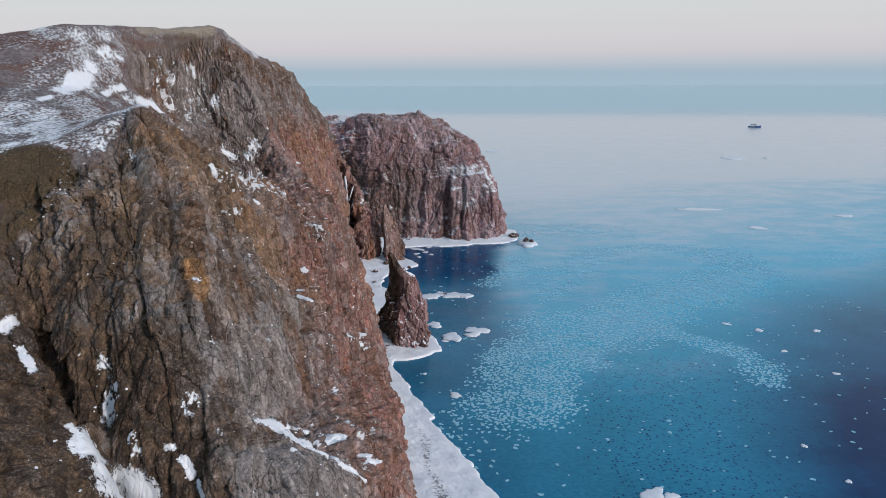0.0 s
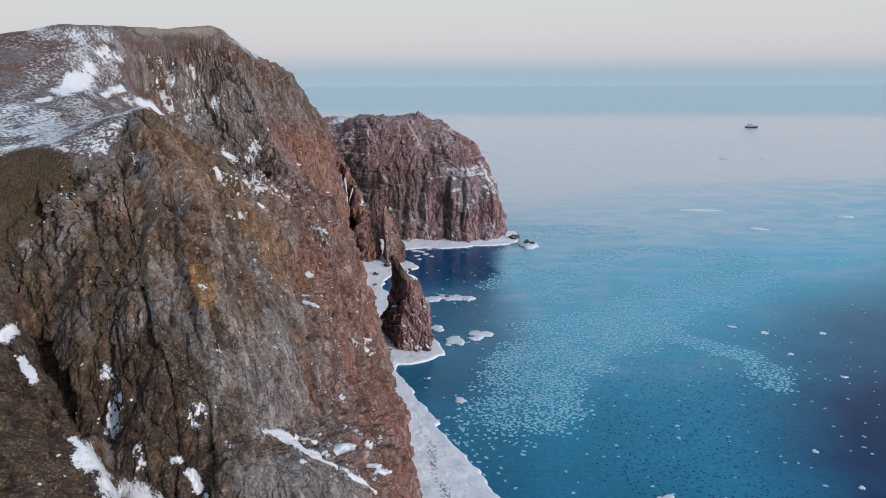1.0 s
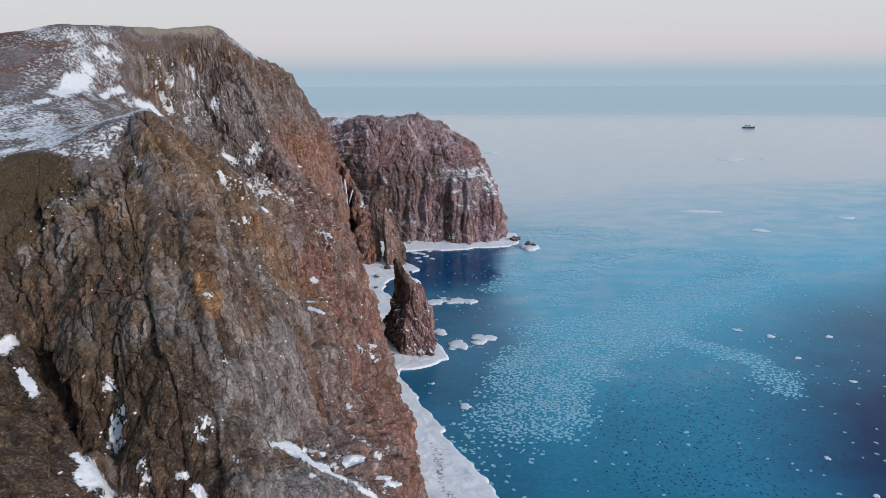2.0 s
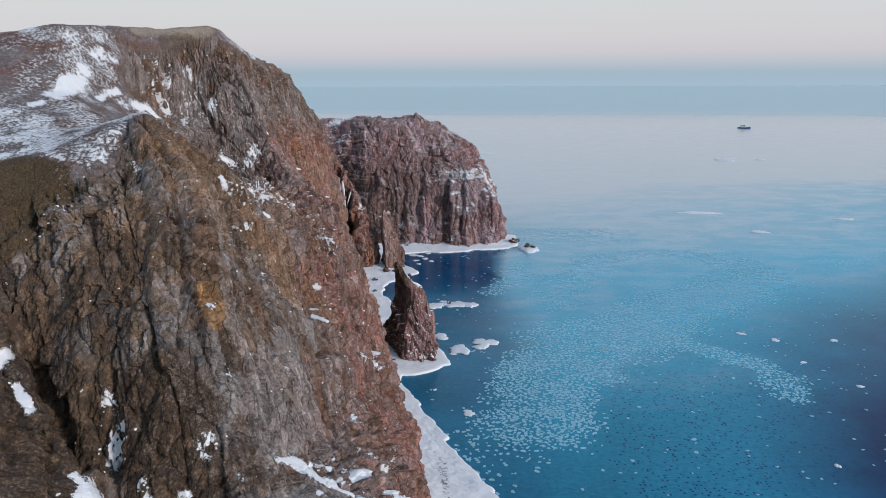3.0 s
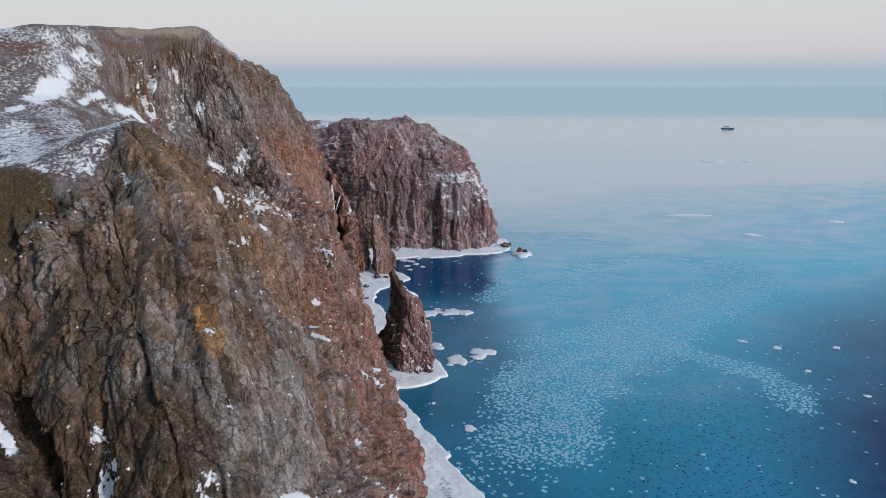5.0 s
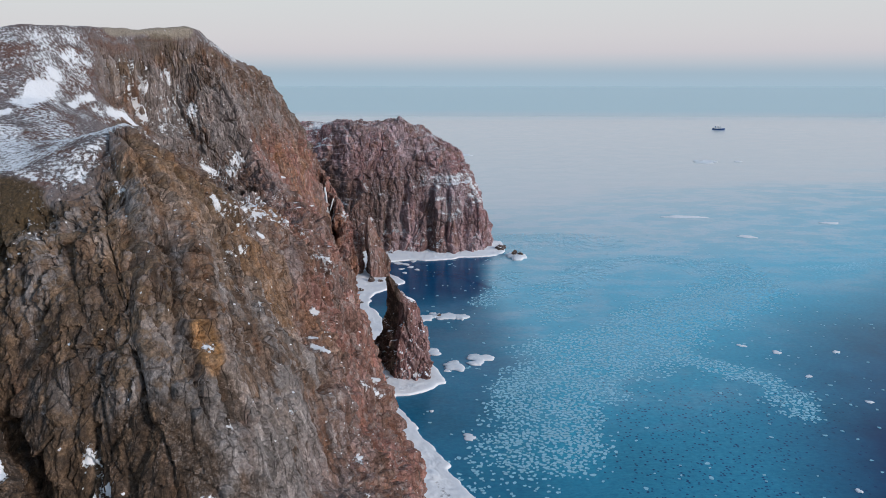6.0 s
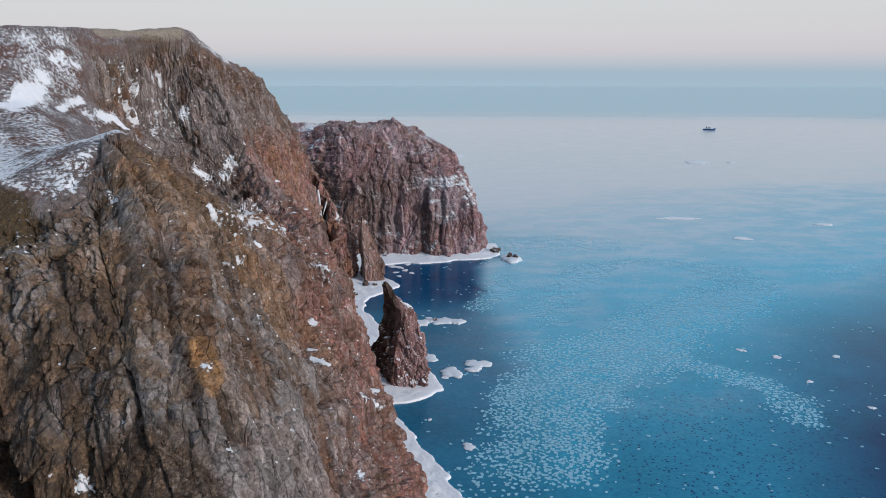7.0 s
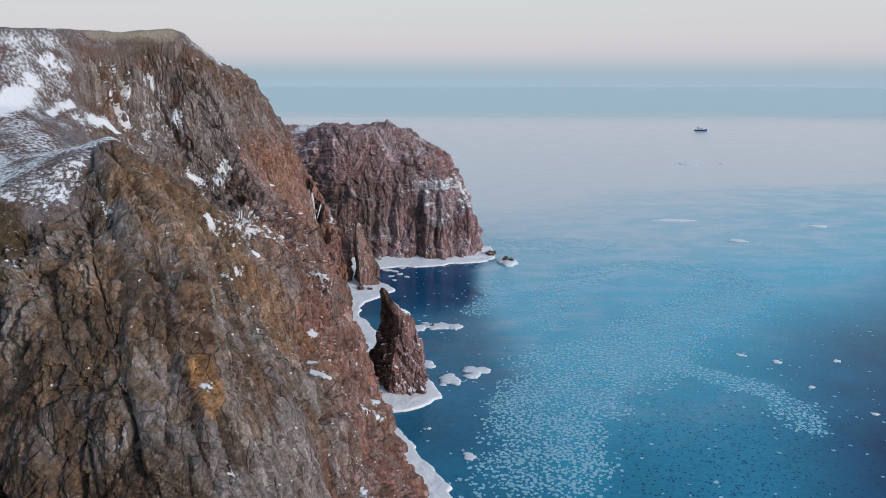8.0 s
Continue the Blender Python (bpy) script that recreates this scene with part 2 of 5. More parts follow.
    open_joint = maths(nt, "MAXIMUM", open_joint, maths(nt, "MAXIMUM", is_turf, maths(nt, "MULTIPLY", is_soil_or_shade, 0.7)))
    col = mix(nt, open_joint, mix(nt, 0.6, col, (0.02, 0.016, 0.014)), col)
    # heath: brown and dull violet shrubs, straw, dark bushes
    heath = mix(nt, remap(nt, noise_node(nt, pos, 1.1, 8, 0.74), 0.4, 0.6), (0.11, 0.095, 0.10), (0.27, 0.235, 0.235))
    russet = remap(nt, noise_node(nt, pos, 0.10, 7, 0.66, (0.7, 0.7, 2.5)), 0.48, 0.56)
    heath = mix(nt, russet, heath, mix(nt, remap(nt, grain, 0.4, 0.6), (0.11, 0.066, 0.058), (0.22, 0.138, 0.118)))
    heath = mix(nt, is_straw, heath, mix(nt, remap(nt, grain, 0.4, 0.6), (0.21, 0.185, 0.15), (0.40, 0.36, 0.30)))
    col = mix(nt, is_turf, col, heath)
    bush = mix(nt, remap(nt, grain, 0.4, 0.62), (0.045, 0.034, 0.02), (0.13, 0.088, 0.045))
    col = mix(nt, maths(nt, "MULTIPLY", is_shrub, remap(nt, maths(nt, "ADD", is_shrub, patch), 0.75, 1.0)), col, bush)
    # snow: drifts, ragged patches, and flecks on the small ledges near them
    edge, shrubs = noise_node(nt, pos, 1.7, 9, 0.78), noise_node(nt, pos, 1.5, 8, 0.8)
    uneven = mix(nt, is_turf, maths(nt, "MULTIPLY", maths(nt, "SUBTRACT", edge, 0.5), 1.7), maths(nt, "MULTIPLY", maths(nt, "SUBTRACT", shrubs, 0.5), 1.9))
    snow = remap(nt, maths(nt, "ADD", is_snow, uneven), 0.49, 0.55)
    speck = voronoi(nt, scaled(nt, shove.outputs[0], (1, 1, 1.4)), 0.95)
    wanted = maths(nt, "LESS_THAN", channels(nt, speck.outputs["Color"])[0], remap(nt, is_snow, 0.06, 0.5, 0.035, 0.5))
    up = nt.nodes.new("ShaderNodeSeparateXYZ")
    L.new(nt.nodes.new("ShaderNodeNewGeometry").outputs["Normal"], up.inputs[0])
    fleck = maths(nt, "LESS_THAN", maths(nt, "ADD", speck.outputs["Distance"], maths(nt, "MULTIPLY", maths(nt, "SUBTRACT", grain, 0.5), 0.5)), 0.2)
    fleck = maths(nt, "MULTIPLY", maths(nt, "MULTIPLY", fleck, wanted), remap(nt, up.outputs[2], 0.0, 0.15))
    snow = maths(nt, "MAXIMUM", snow, maths(nt, "MULTIPLY", fleck, remap(nt, is_turf, 0, 1, 1, 0)))
    col = mix(nt, snow, col, mix(nt, patch, (0.74, 0.79, 0.86), (0.86, 0.88, 0.9)))
    L.new(col, bsdf.inputs["Base Color"])
    L.new(remap(nt, snow, 0, 1, 0.9, 0.6), bsdf.inputs["Roughness"])
    bsdf.inputs["Specular IOR Level"].default_value = 0.2
    h = maths(nt, "ADD", maths(nt, "MULTIPLY", joint, 0.45), maths(nt, "MULTIPLY", chink, 0.14))
    h = maths(nt, "ADD", h, maths(nt, "ADD", maths(nt, "MULTIPLY", tone2[0], 0.22), maths(nt, "MULTIPLY", grain, 0.55)))
    h = maths(nt, "ADD", h, maths(nt, "MULTIPLY", streak, 0.5))
    h = maths(nt, "MULTIPLY", h, remap(nt, snow, 0, 1, 1.0, 0.15))
    bumped(nt, bsdf, h, 0.85, 0.4)
    return m


rock_near = rock_material("cliff_rock", (0.152, 0.11, 0.086), (0.252, 0.233, 0.226), (0.32, 0.162, 0.136))
rock_head = rock_material("headland_rock", (0.235, 0.165, 0.168), (0.41, 0.345, 0.375), (0.37, 0.185, 0.19), 0.6, 0.24)
rock_stack = rock_material("stack_rock", (0.15, 0.105, 0.1), (0.29, 0.23, 0.235), (0.33, 0.165, 0.155), 0.4, 0.4)


def snow_material():
    m, nt, bsdf = node_material("shore_snow")
    pos = place_of(nt)
    fine, wide = noise_node(nt, pos, 1.2, 9, 0.65), noise_node(nt, pos, 0.15, 6, 0.55)
    col = mix(nt, remap(nt, wide, 0.35, 0.65), (0.87, 0.90, 0.93), (0.78, 0.83, 0.89))
    at = nt.nodes.new("ShaderNodeAttribute")
    at.attribute_name = "masks"
    sep = nt.nodes.new("ShaderNodeSeparateColor")
    nt.links.new(at.outputs["Color"], sep.inputs[0])
    stones = remap(nt, maths(nt, "ADD", sep.outputs[0], maths(nt, "MULTIPLY", maths(nt, "SUBTRACT", fine, 0.5), 1.3)), 0.45, 0.62)
    col = mix(nt, stones, col, mix(nt, fine, (0.10, 0.09, 0.09), (0.34, 0.35, 0.38)))
    nt.links.new(col, bsdf.inputs["Base Color"])
    bsdf.inputs["Roughness"].default_value = 0.7
    bsdf.inputs["Specular IOR Level"].default_value = 0.2
    bumped(nt, bsdf, fine, 0.7, 0.25)
    return m


def ice_material(name, base):
    m, nt, bsdf = node_material(name)
    pos = place_of(nt)
    rnd = nt.nodes.new("ShaderNodeNewGeometry").outputs["Random Per Island"]
    col = mix(nt, rnd, tuple(c * 0.85 for c in base), base)
    col = mix(nt, remap(nt, noise_node(nt, pos, 0.9, 6, 0.6), 0.35, 0.65), mix(nt, 1.0, col, (0.8, 0.86, 0.92), "MULTIPLY"), col)
    nt.links.new(col, bsdf.inputs["Base Color"])
    bsdf.inputs["Roughness"].default_value = 0.55
    bumped(nt, bsdf, noise_node(nt, pos, 2.0, 8, 0.6), 0.5, 0.15)
    return m


shore_snow = snow_material()
floe_snow = ice_material("floe_snow", (0.86, 0.89, 0.92))
pancake_ice = ice_material("pancake_ice", (0.31, 0.64, 0.77))


def water_material():
    """Cold sea under a thin skin of new ice, paled far out by painted haze. The attribute ice: red = thickness of the
    skin, green = small open holes in it.
    """
    m, nt, bsdf = node_material("sea_water")
    L = nt.links
    pos = place_of(nt)
    xyz = nt.nodes.new("ShaderNodeSeparateXYZ")
    L.new(pos, xyz.inputs[0])
    X, Y = xyz.outputs[0], xyz.outputs[1]
    film, holed = channels(nt, attribute(nt, "ice").outputs["Color"])[:2]
    swirl = noise_node(nt, pos, 0.02, 9, 0.66)
    swirl2 = noise_node(nt, pos, 0.004, 6, 0.6, (0.6, 1.6, 1))
    fine = noise_node(nt, pos, 0.6, 9, 0.7)
    brash = noise_node(nt, pos, 1.1, 4, 0.6, (0.7, 1.3, 1))
    skin = maths(nt, "ADD", film, maths(nt, "MULTIPLY", maths(nt, "MULTIPLY", maths(nt, "SUBTRACT", brash, 0.5), 0.9), film))
    skin = maths(nt, "ADD", skin, maths(nt, "MULTIPLY", maths(nt, "SUBTRACT", swirl, 0.5), 0.3))
    hole = voronoi(nt, pos, 0.95)
    wanted = maths(nt, "LESS_THAN", channels(nt, hole.outputs["Color"])[0], maths(nt, "MULTIPLY", holed, 0.55))
    hole = maths(nt, "MULTIPLY", wanted, remap(nt, maths(nt, "ADD", hole.outputs["Distance"], maths(nt, "MULTIPLY", maths(nt, "SUBTRACT", fine, 0.5), 0.5)), 0.24, 0.36, 0.9, 0.0))
    skin = maths(nt, "MULTIPLY", skin, maths(nt, "SUBTRACT", 1.0, hole))
    skin = remap(nt, skin, 0.0, 1.0)
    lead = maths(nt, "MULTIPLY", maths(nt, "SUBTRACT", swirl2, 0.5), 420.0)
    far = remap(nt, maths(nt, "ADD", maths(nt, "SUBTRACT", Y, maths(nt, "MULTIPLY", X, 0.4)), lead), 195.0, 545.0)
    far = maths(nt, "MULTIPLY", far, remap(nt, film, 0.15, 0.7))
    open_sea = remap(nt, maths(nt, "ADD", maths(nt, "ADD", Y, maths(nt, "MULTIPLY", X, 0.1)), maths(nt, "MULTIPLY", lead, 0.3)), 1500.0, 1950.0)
    deep = mix(nt, remap(nt, swirl, 0.38, 0.62), (0.003, 0.03, 0.10), (0.005, 0.052, 0.155))
    grease = mix(nt, remap(nt, fine, 0.35, 0.65), (0.02, 0.40, 0.62), (0.05, 0.545, 0.76))
    col = mix(nt, skin, deep, grease)
    # pale ice with haze painted into its colour, stronger with distance
    crust_haze = mix(nt, remap(nt, fine, 0.35, 0.65), (0.61, 0.615, 0.66), (0.71, 0.695, 0.73))
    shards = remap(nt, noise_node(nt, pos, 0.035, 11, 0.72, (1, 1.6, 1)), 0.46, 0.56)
    crust_haze = mix(nt, maths(nt, "MULTIPLY", shards, remap(nt, far, 0.4, 1.0, 1.0, 0.25)), mix(nt, far, (0.2, 0.46, 0.57), (0.5, 0.58, 0.64)), crust_haze)
    col = mix(nt, far, col, crust_haze)
    # beyond the ice, the sky's reflection is put into the base colour
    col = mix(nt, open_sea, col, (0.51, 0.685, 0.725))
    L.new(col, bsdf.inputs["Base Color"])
    bsdf.inputs["IOR"].default_value = 1.33
    bsdf.inputs["Specular IOR Level"].default_value = 0.2
    calm = mix(nt, open_sea, mix(nt, far, mix(nt, skin, (0.12,) * 3, (0.3,) * 3), (0.16,) * 3), (0.42,) * 3)
    L.new(calm, bsdf.inputs["Roughness"])
    waves = maths(nt, "ADD", noise_node(nt, pos, 0.9, 5, 0.55), maths(nt, "MULTIPLY", noise_node(nt, pos, 0.2, 4, 0.5), 1.5))
    bumped(nt, bsdf, waves, 0.18, 0.25)
    return m


sea_water = water_material()


# ---------------------------------------------------------------- the sea
def strip(p, a, b, r):
    """1 on the line from a to b, falling to 0 at about the distance r."""
    a, b = np.array(a, float), np.array(b, float)
    t = np.clip(((p - a) @ (b - a)) / ((b - a) @ (b - a)), 0, 1)
    d = np.linalg.norm(p - a - t[:, None] * (b - a), axis=1)
    return np.exp(-(d / r) ** 2)


PLUME = ((((18, 192), (28, 222), (44, 247), (68, 267), (97, 294), (124, 318)), 17, 1.0), (((124, 318), (142, 338), (143, 357)), 11, 0.75), (((12, 175), (20, 195), (36, 214)), 14, 0.25),
         (((72, 266), (85, 248), (96, 235), (102, 224), (99, 205)), 5.5, 0.9), (((143, 357), (130, 377), (102, 383), (72, 366), (54, 335), (46, 300)), 10, 0.4),
         (((22, 318), (30, 335), (36, 360)), 7, 0.45), (((35, 420), (55, 440), (90, 430)), 24, 0.25))


def plume(x, y):
    """The drift of pancake ice: a plume along a current, its tail and a faint ring beyond."""
    p = np.stack([x, y, 0 * x], 1)
    q = p + 13 * np.stack([fbm(p * 0.04, 5, 401, 0.6), fbm(p * 0.04 + 50, 5, 402, 0.6), 0 * x], 1)
    d = np.zeros(len(x))
    for line, r, k in PLUME:
        for a, b in zip(line, line[1:]):
            d = np.maximum(d, k * smooth01(strip(q, (*a, 0), (*b, 0), r), 0.08, 0.8))
    return d


def ice_skin(x, y):
    """Thickness of the skin of new ice, and how holed it is: thinned close under the cliffs to paint their dark
    reflection, open water to the south-east.
    """
    p = np.stack([x, y, 0 * x], 1)
    wob = fbm(p * 0.02, 4, 411)
    inside = smooth01(x - np.interp(y, (120, 200, 246, 300, 340, 380, 400, 440, 500), (12, 15, 24, 20, 22, 28, 42, 25, -9000)) + 10 * wob, -8, 12)
    # the bay is darkest: the cliffs' reflection is painted by thinning the skin
    bay = smooth01(y, 300, 335) * (1 - smooth01(y, 392, 410))
    shore = 0.26 - 0.2 * bay
    edge = np.interp(y, (60, 146, 200, 272, 338, 420, 500), (30, 70, 96, 128, 190, 330, 600))
    soft = np.interp(y, (146, 300), (14, 45))
    east = smooth01((edge - x + 14 * wob) / soft, -1.2, 1.0)
    near_side = np.interp(y, (120, 200, 260, 330, 420), (0.3, 0.5, 0.7, 0.9, 0.97))
    least = np.interp(y, (190, 250, 320), (0.0, 0.2, 0.55))
    skin = (shore + (near_side - shore) * inside) * (least + (1 - least) * east)
    skin = np.maximum(skin, np.minimum(1, skin + 0.22 * plume(x, y)))
    skin = skin * (1 - 0.8 * strip(p, (12.5, 356, 0), (25, 338, 0), 1.5))
    holed = inside * east * (1 - smooth01(y + 12 * wob, 205, 240)) * smooth01(x, 28, 50)
    return skin, holed


def build_sea():
    xs = np.r_[-7000, -3000, -1200, -500, -200, -100, np.arange(-50, 215, 1.6), 240, 300, 400, 600, 1200, 3000, 7000]
    ys = np.r_[-7000, -2500, -800, -200, 0, 60, 100, np.arange(125, 460, 1.6), 480, 520, 600, 800, 1200, 2000, 3500, 7000]
    gx, gy = np.meshgrid(xs, ys)
    me = grid_mesh("water", np.stack([gx, gy, 0 * gx], -1))
    skin, holed = ice_skin(gx.reshape(-1), gy.reshape(-1))
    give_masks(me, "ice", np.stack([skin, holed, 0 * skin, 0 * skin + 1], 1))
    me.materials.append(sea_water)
    return tagged(new("water", me), "calm winter sea with a thin skin of new ice", "sea", kind="structure")


build_sea()

# ---------------------------------------------------------------- the great cliff
DETAIL = 0.34  # metres between the points of the rock mesh where the camera passes nearest
PROFILES = []


def profile(*points):
    """One upright section of the cliff: foot, steps, rim, then over the top to the crest of the hill and down behind."""
    PROFILES.append(points)


profile((-62, 40, -3), (-66, 45, 15), (-70, 50, 30), (-74, 56, 45), (-80, 64, 58), (-86, 74, 68), (-92, 84, 74), (-96, 92, 76), (-99, 100, 78), (-108, 135, 83), (-125, 170, 92), (-142, 200, 95), (-170, 240, 92))
profile((-26, 55, -3), (-30, 60, 15), (-36, 67, 32), (-45, 77, 46), (-51, 84, 49), (-57, 93, 50), (-64, 101, 55), (-72, 108, 64), (-79, 118, 76), (-96, 140, 81), (-115, 168, 90), (-129, 195, 97), (-150, 235, 93))
profile((-28, 66, -3), (-32, 71, 15), (-36.5, 77, 29), (-40.5, 83, 40.6), (-44, 86.5, 44), (-49, 90.5, 48), (-57, 98, 52.2), (-66, 105, 61), (-75, 119, 76), (-91, 142, 81), (-110, 168, 89.5), (-123, 194, 97.9), (-143, 232, 93))
profile((-29, 73, -3), (-33, 80, 14), (-39, 88, 25), (-46.5, 95.5, 33.5), (-52, 99, 39.8), (-56.5, 103, 43.5), (-62, 107.5, 48.2), (-67, 111.5, 63), (-73, 121, 76.5), (-88, 143, 81), (-105, 168, 89), (-118, 193, 98.8), (-138, 230, 93))
profile((-28, 80, -3), (-33, 85, 15), (-39, 90, 28), (-44, 94, 38), (-48, 101, 49), (-50, 103, 57), (-54, 108, 65), (-58, 115, 71.5), (-64, 126, 79), (-80, 147, 81), (-98, 170, 88.5), (-110, 192, 100), (-128, 228, 94))
profile((-24, 80, -3), (-28, 84, 15), (-33, 89, 28), (-38, 94, 40), (-40, 99, 51), (-43, 102.5, 59), (-46, 109, 67), (-50, 115, 74), (-57, 132, 82.5), (-76, 152, 81), (-93, 172, 87), (-103, 192, 100.9), (-120, 228, 94))
profile((-18, 80, -3), (-21, 83, 15), (-25, 87, 28), (-29, 91.5, 40), (-34, 100, 48), (-36, 107, 58), (-40, 116, 67), (-46, 124, 76), (-54, 138, 85), (-68, 160, 79), (-86, 180, 87), (-97, 196, 102.3), (-115, 230, 94))
profile((-13, 85, -3), (-15, 88, 15), (-18, 91, 28), (-22, 95, 36), (-28, 107, 38), (-28.5, 112, 46), (-32, 122, 54), (-39, 131, 64), (-43, 138, 74), (-58, 172, 64), (-82, 205, 82), (-93, 210, 103.6), (-112, 235, 95))
profile((-8, 100, -3), (-10, 103, 12), (-13, 107, 25), (-16, 109, 30), (-23, 118, 33), (-27, 140, 42), (-32, 154, 50), (-35, 160, 60), (-39, 163, 68), (-60, 202, 60), (-83, 222, 82), (-89, 226, 103.8), (-110, 245, 96))
profile((-8, 128, -3), (-10, 132, 10), (-12, 137, 18), (-18, 145, 22), (-22, 158, 28), (-24, 166, 36), (-26, 170, 45), (-29, 171, 56), (-34, 178, 62), (-65, 224, 57), (-81, 237, 79), (-84, 243, 104.2), (-108, 262, 96))
profile((-11, 172, -3), (-12, 174, 6), (-13.5, 174.5, 12), (-17, 174, 20), (-20, 176, 28), (-23, 180, 36), (-26, 186, 44), (-30, 192, 53), (-36, 200, 58), (-63, 238, 58), (-77, 246, 80), (-79.5, 250, 105), (-104, 274, 97))
profile((-17, 195, -3), (-18, 198, 8), (-19.5, 200, 15), (-22, 202, 24), (-24, 203, 31), (-27, 206, 40), (-31, 212, 47), (-36, 220, 54), (-40, 222, 54), (-59, 246, 62), (-70.5, 251, 86), (-75, 255, 105.8), (-102, 280, 97))
profile((-27, 262, -3), (-29, 264, 8), (-31, 266, 16), (-34, 268, 24), (-38, 270, 32), (-44, 266, 42), (-48, 262, 50), (-52, 262, 58), (-57, 258, 67), (-59.5, 254, 76), (-67, 257, 91), (-73, 260, 104.6), (-100, 290, 97))
profile((-35, 300, -3), (-36, 300, 8), (-37, 300, 16), (-39, 300, 24), (-41, 298, 32), (-46, 296, 42), (-50, 292, 50), (-53, 288, 58), (-56, 284, 66), (-60, 280, 75), (-65.5, 280, 88), (-71, 284, 98.6), (-100, 310, 93))
profile((-41, 335, -3), (-42, 334, 8), (-43, 333, 15), (-45, 332, 24), (-46, 330, 31), (-48, 328, 38), (-51, 328, 46), (-54, 330, 54), (-57, 330, 61), (-60, 328, 70), (-64.5, 328, 84), (-70, 330, 94.2), (-98, 350, 90))
profile((-45, 358, -3), (-46, 359, 8), (-47, 361, 15), (-49, 362, 23), (-50, 362, 30), (-51, 360, 38), (-53, 358, 46), (-55, 356, 54), (-57, 354, 61), (-60, 354, 68), (-64, 355, 80), (-68.5, 358, 89.5), (-96, 375, 84))
profile((-47, 376, -3), (-48, 377, 8), (-49, 378, 15), (-50, 380, 23), (-51, 382, 30), (-52, 383, 37), (-54, 380, 45), (-56, 375, 53), (-58, 372, 60), (-60, 372, 66), (-63, 371, 72), (-65, 371, 77), (-92, 385, 74))
profile((-36, 350, -3), (-37, 354, 6), (-38, 358, 13), (-40, 364, 21), (-42, 370, 29), (-44, 374, 36), (-47, 378, 43), (-52, 382, 48), (-56, 386, 54), (-58, 388, 60), (-60, 390, 65), (-61, 393, 68), (-85, 405, 66))
profile((-31, 352, -3), (-32, 357, 6), (-33, 361, 12), (-35, 366, 18), (-38, 372, 25), (-41, 378, 31), (-45, 384, 37), (-50, 390, 42), (-55, 398, 48), (-58, 404, 54), (-61, 408, 58), (-63, 412, 60), (-85, 425, 60))
profile((-33, 385, -3), (-34, 388, 4), (-36, 390, 8), (-38, 393, 13), (-41, 396, 18), (-45, 400, 24), (-50, 405, 32), (-55, 410, 40), (-60, 415, 47), (-63, 420, 53), (-66, 424, 56), (-68, 428, 58), (-88, 440, 58))


def loft(sections, along, up, soft_along, soft_up, dense_along=None, dense_up=None):
    g, at_s = resample(np.array(sections, float).transpose(1, 0, 2), along, 1, dense_along)
    g, at_v = resample(g, up, 0, dense_up)
    g = soften(soften(g, soft_along, 1), soft_up, 0)
    s, v = np.meshgrid(at_s, at_v)
    return g, s.reshape(-1), v.reshape(-1)


def rock_relief(sv, p):
    """Relief of jointed rock: buttresses and ribs down the face, blocks, small broken faces. sv: metres along and up, p: places."""
    q = np.stack([sv[:, 0], sv[:, 1], 0 * sv[:, 0]], 1)
    q[:, 0] += 0.5 * value_noise(q * (0.3, 0.12, 0), 44)
    big = value_noise(q * (0.065, 0.012, 0), 3)
    ribs = 1 - 2.4 * np.abs(value_noise(q * (0.15, 0.022, 0) + 4.2, 5))
    blocks = facets(q * (0.27, 0.085, 0), 11, 0.0, True)
    mid = facets(p * (0.38, 0.38, 0.09) + 3.3, 17)
    small = facets(p * (0.85, 0.85, 0.4) + 7.7, 23)
    tiny = facets(p * (1.7, 1.7, 1.1) + 1.7, 27)
    crack = np.minimum(0, -0.22 + 3.2 * np.abs(value_noise(q * (0.30, 0.03, 0) + 1.5, 77)))
    return 2.2 * big + 1.2 * ribs + 1.7 * blocks + 0.95 * mid + 0.42 * small + 0.17 * tiny + 1.8 * crack


def flank_relief(p, seed=0, drawn=0.5):
    """Relief of the seaward flank: upright buttresses, columns and blocks, drawn out along the shore."""
    r = p * (1.0, drawn, 1.0)
    r = r + 0.6 * np.stack([value_noise(p * 0.25, 140 + seed), value_noise(p * 0.25 + 7, 141 + seed), 0 * p[:, 0]], 1)
    big = value_noise(r * (0.10, 0.10, 0.018), 103 + seed)
    ribs = 1 - 2.4 * np.abs(value_noise(r * (0.2, 0.2, 0.02) + 4.2, 105 + seed))
    blocks = facets(r * (0.30, 0.30, 0.04), 111 + seed, 0.25)
    mid = facets(r * (0.66, 0.66, 0.08) + 3.3, 117 + seed, 0.2)
    small = facets(p * (0.95, 0.6, 0.3) + 7.7, 123 + seed)
    tiny = facets(p * (1.7, 1.2, 0.9) + 2.7, 127 + seed)
    crack = np.minimum(0, -0.25 + 3.0 * np.abs(value_noise(r * (0.3, 0.3, 0.025) + 1.5, 177 + seed)))
    return 2.2 * big + 1.4 * ribs + 1.7 * blocks + 1.2 * mid + 0.55 * small + 0.2 * tiny + 6.0 * crack


def outward(n):
    """Rock breaks off sideways rather than upward."""
    d = n * (1, 1, 0.35)
    return d / np.maximum(np.linalg.norm(d, axis=1, keepdims=True), 1e-6)


def snow_amount(p, n, base=0.62, spread=0.22):
    """Snow lies where the rock is flat enough to hold it."""
    lie = n[:, 2] + 0.16 * fbm(p * 0.11, 3, 70) + 0.10 * fbm(p * 0.6, 3, 71)
    return smooth01(lie, base, base + spread)


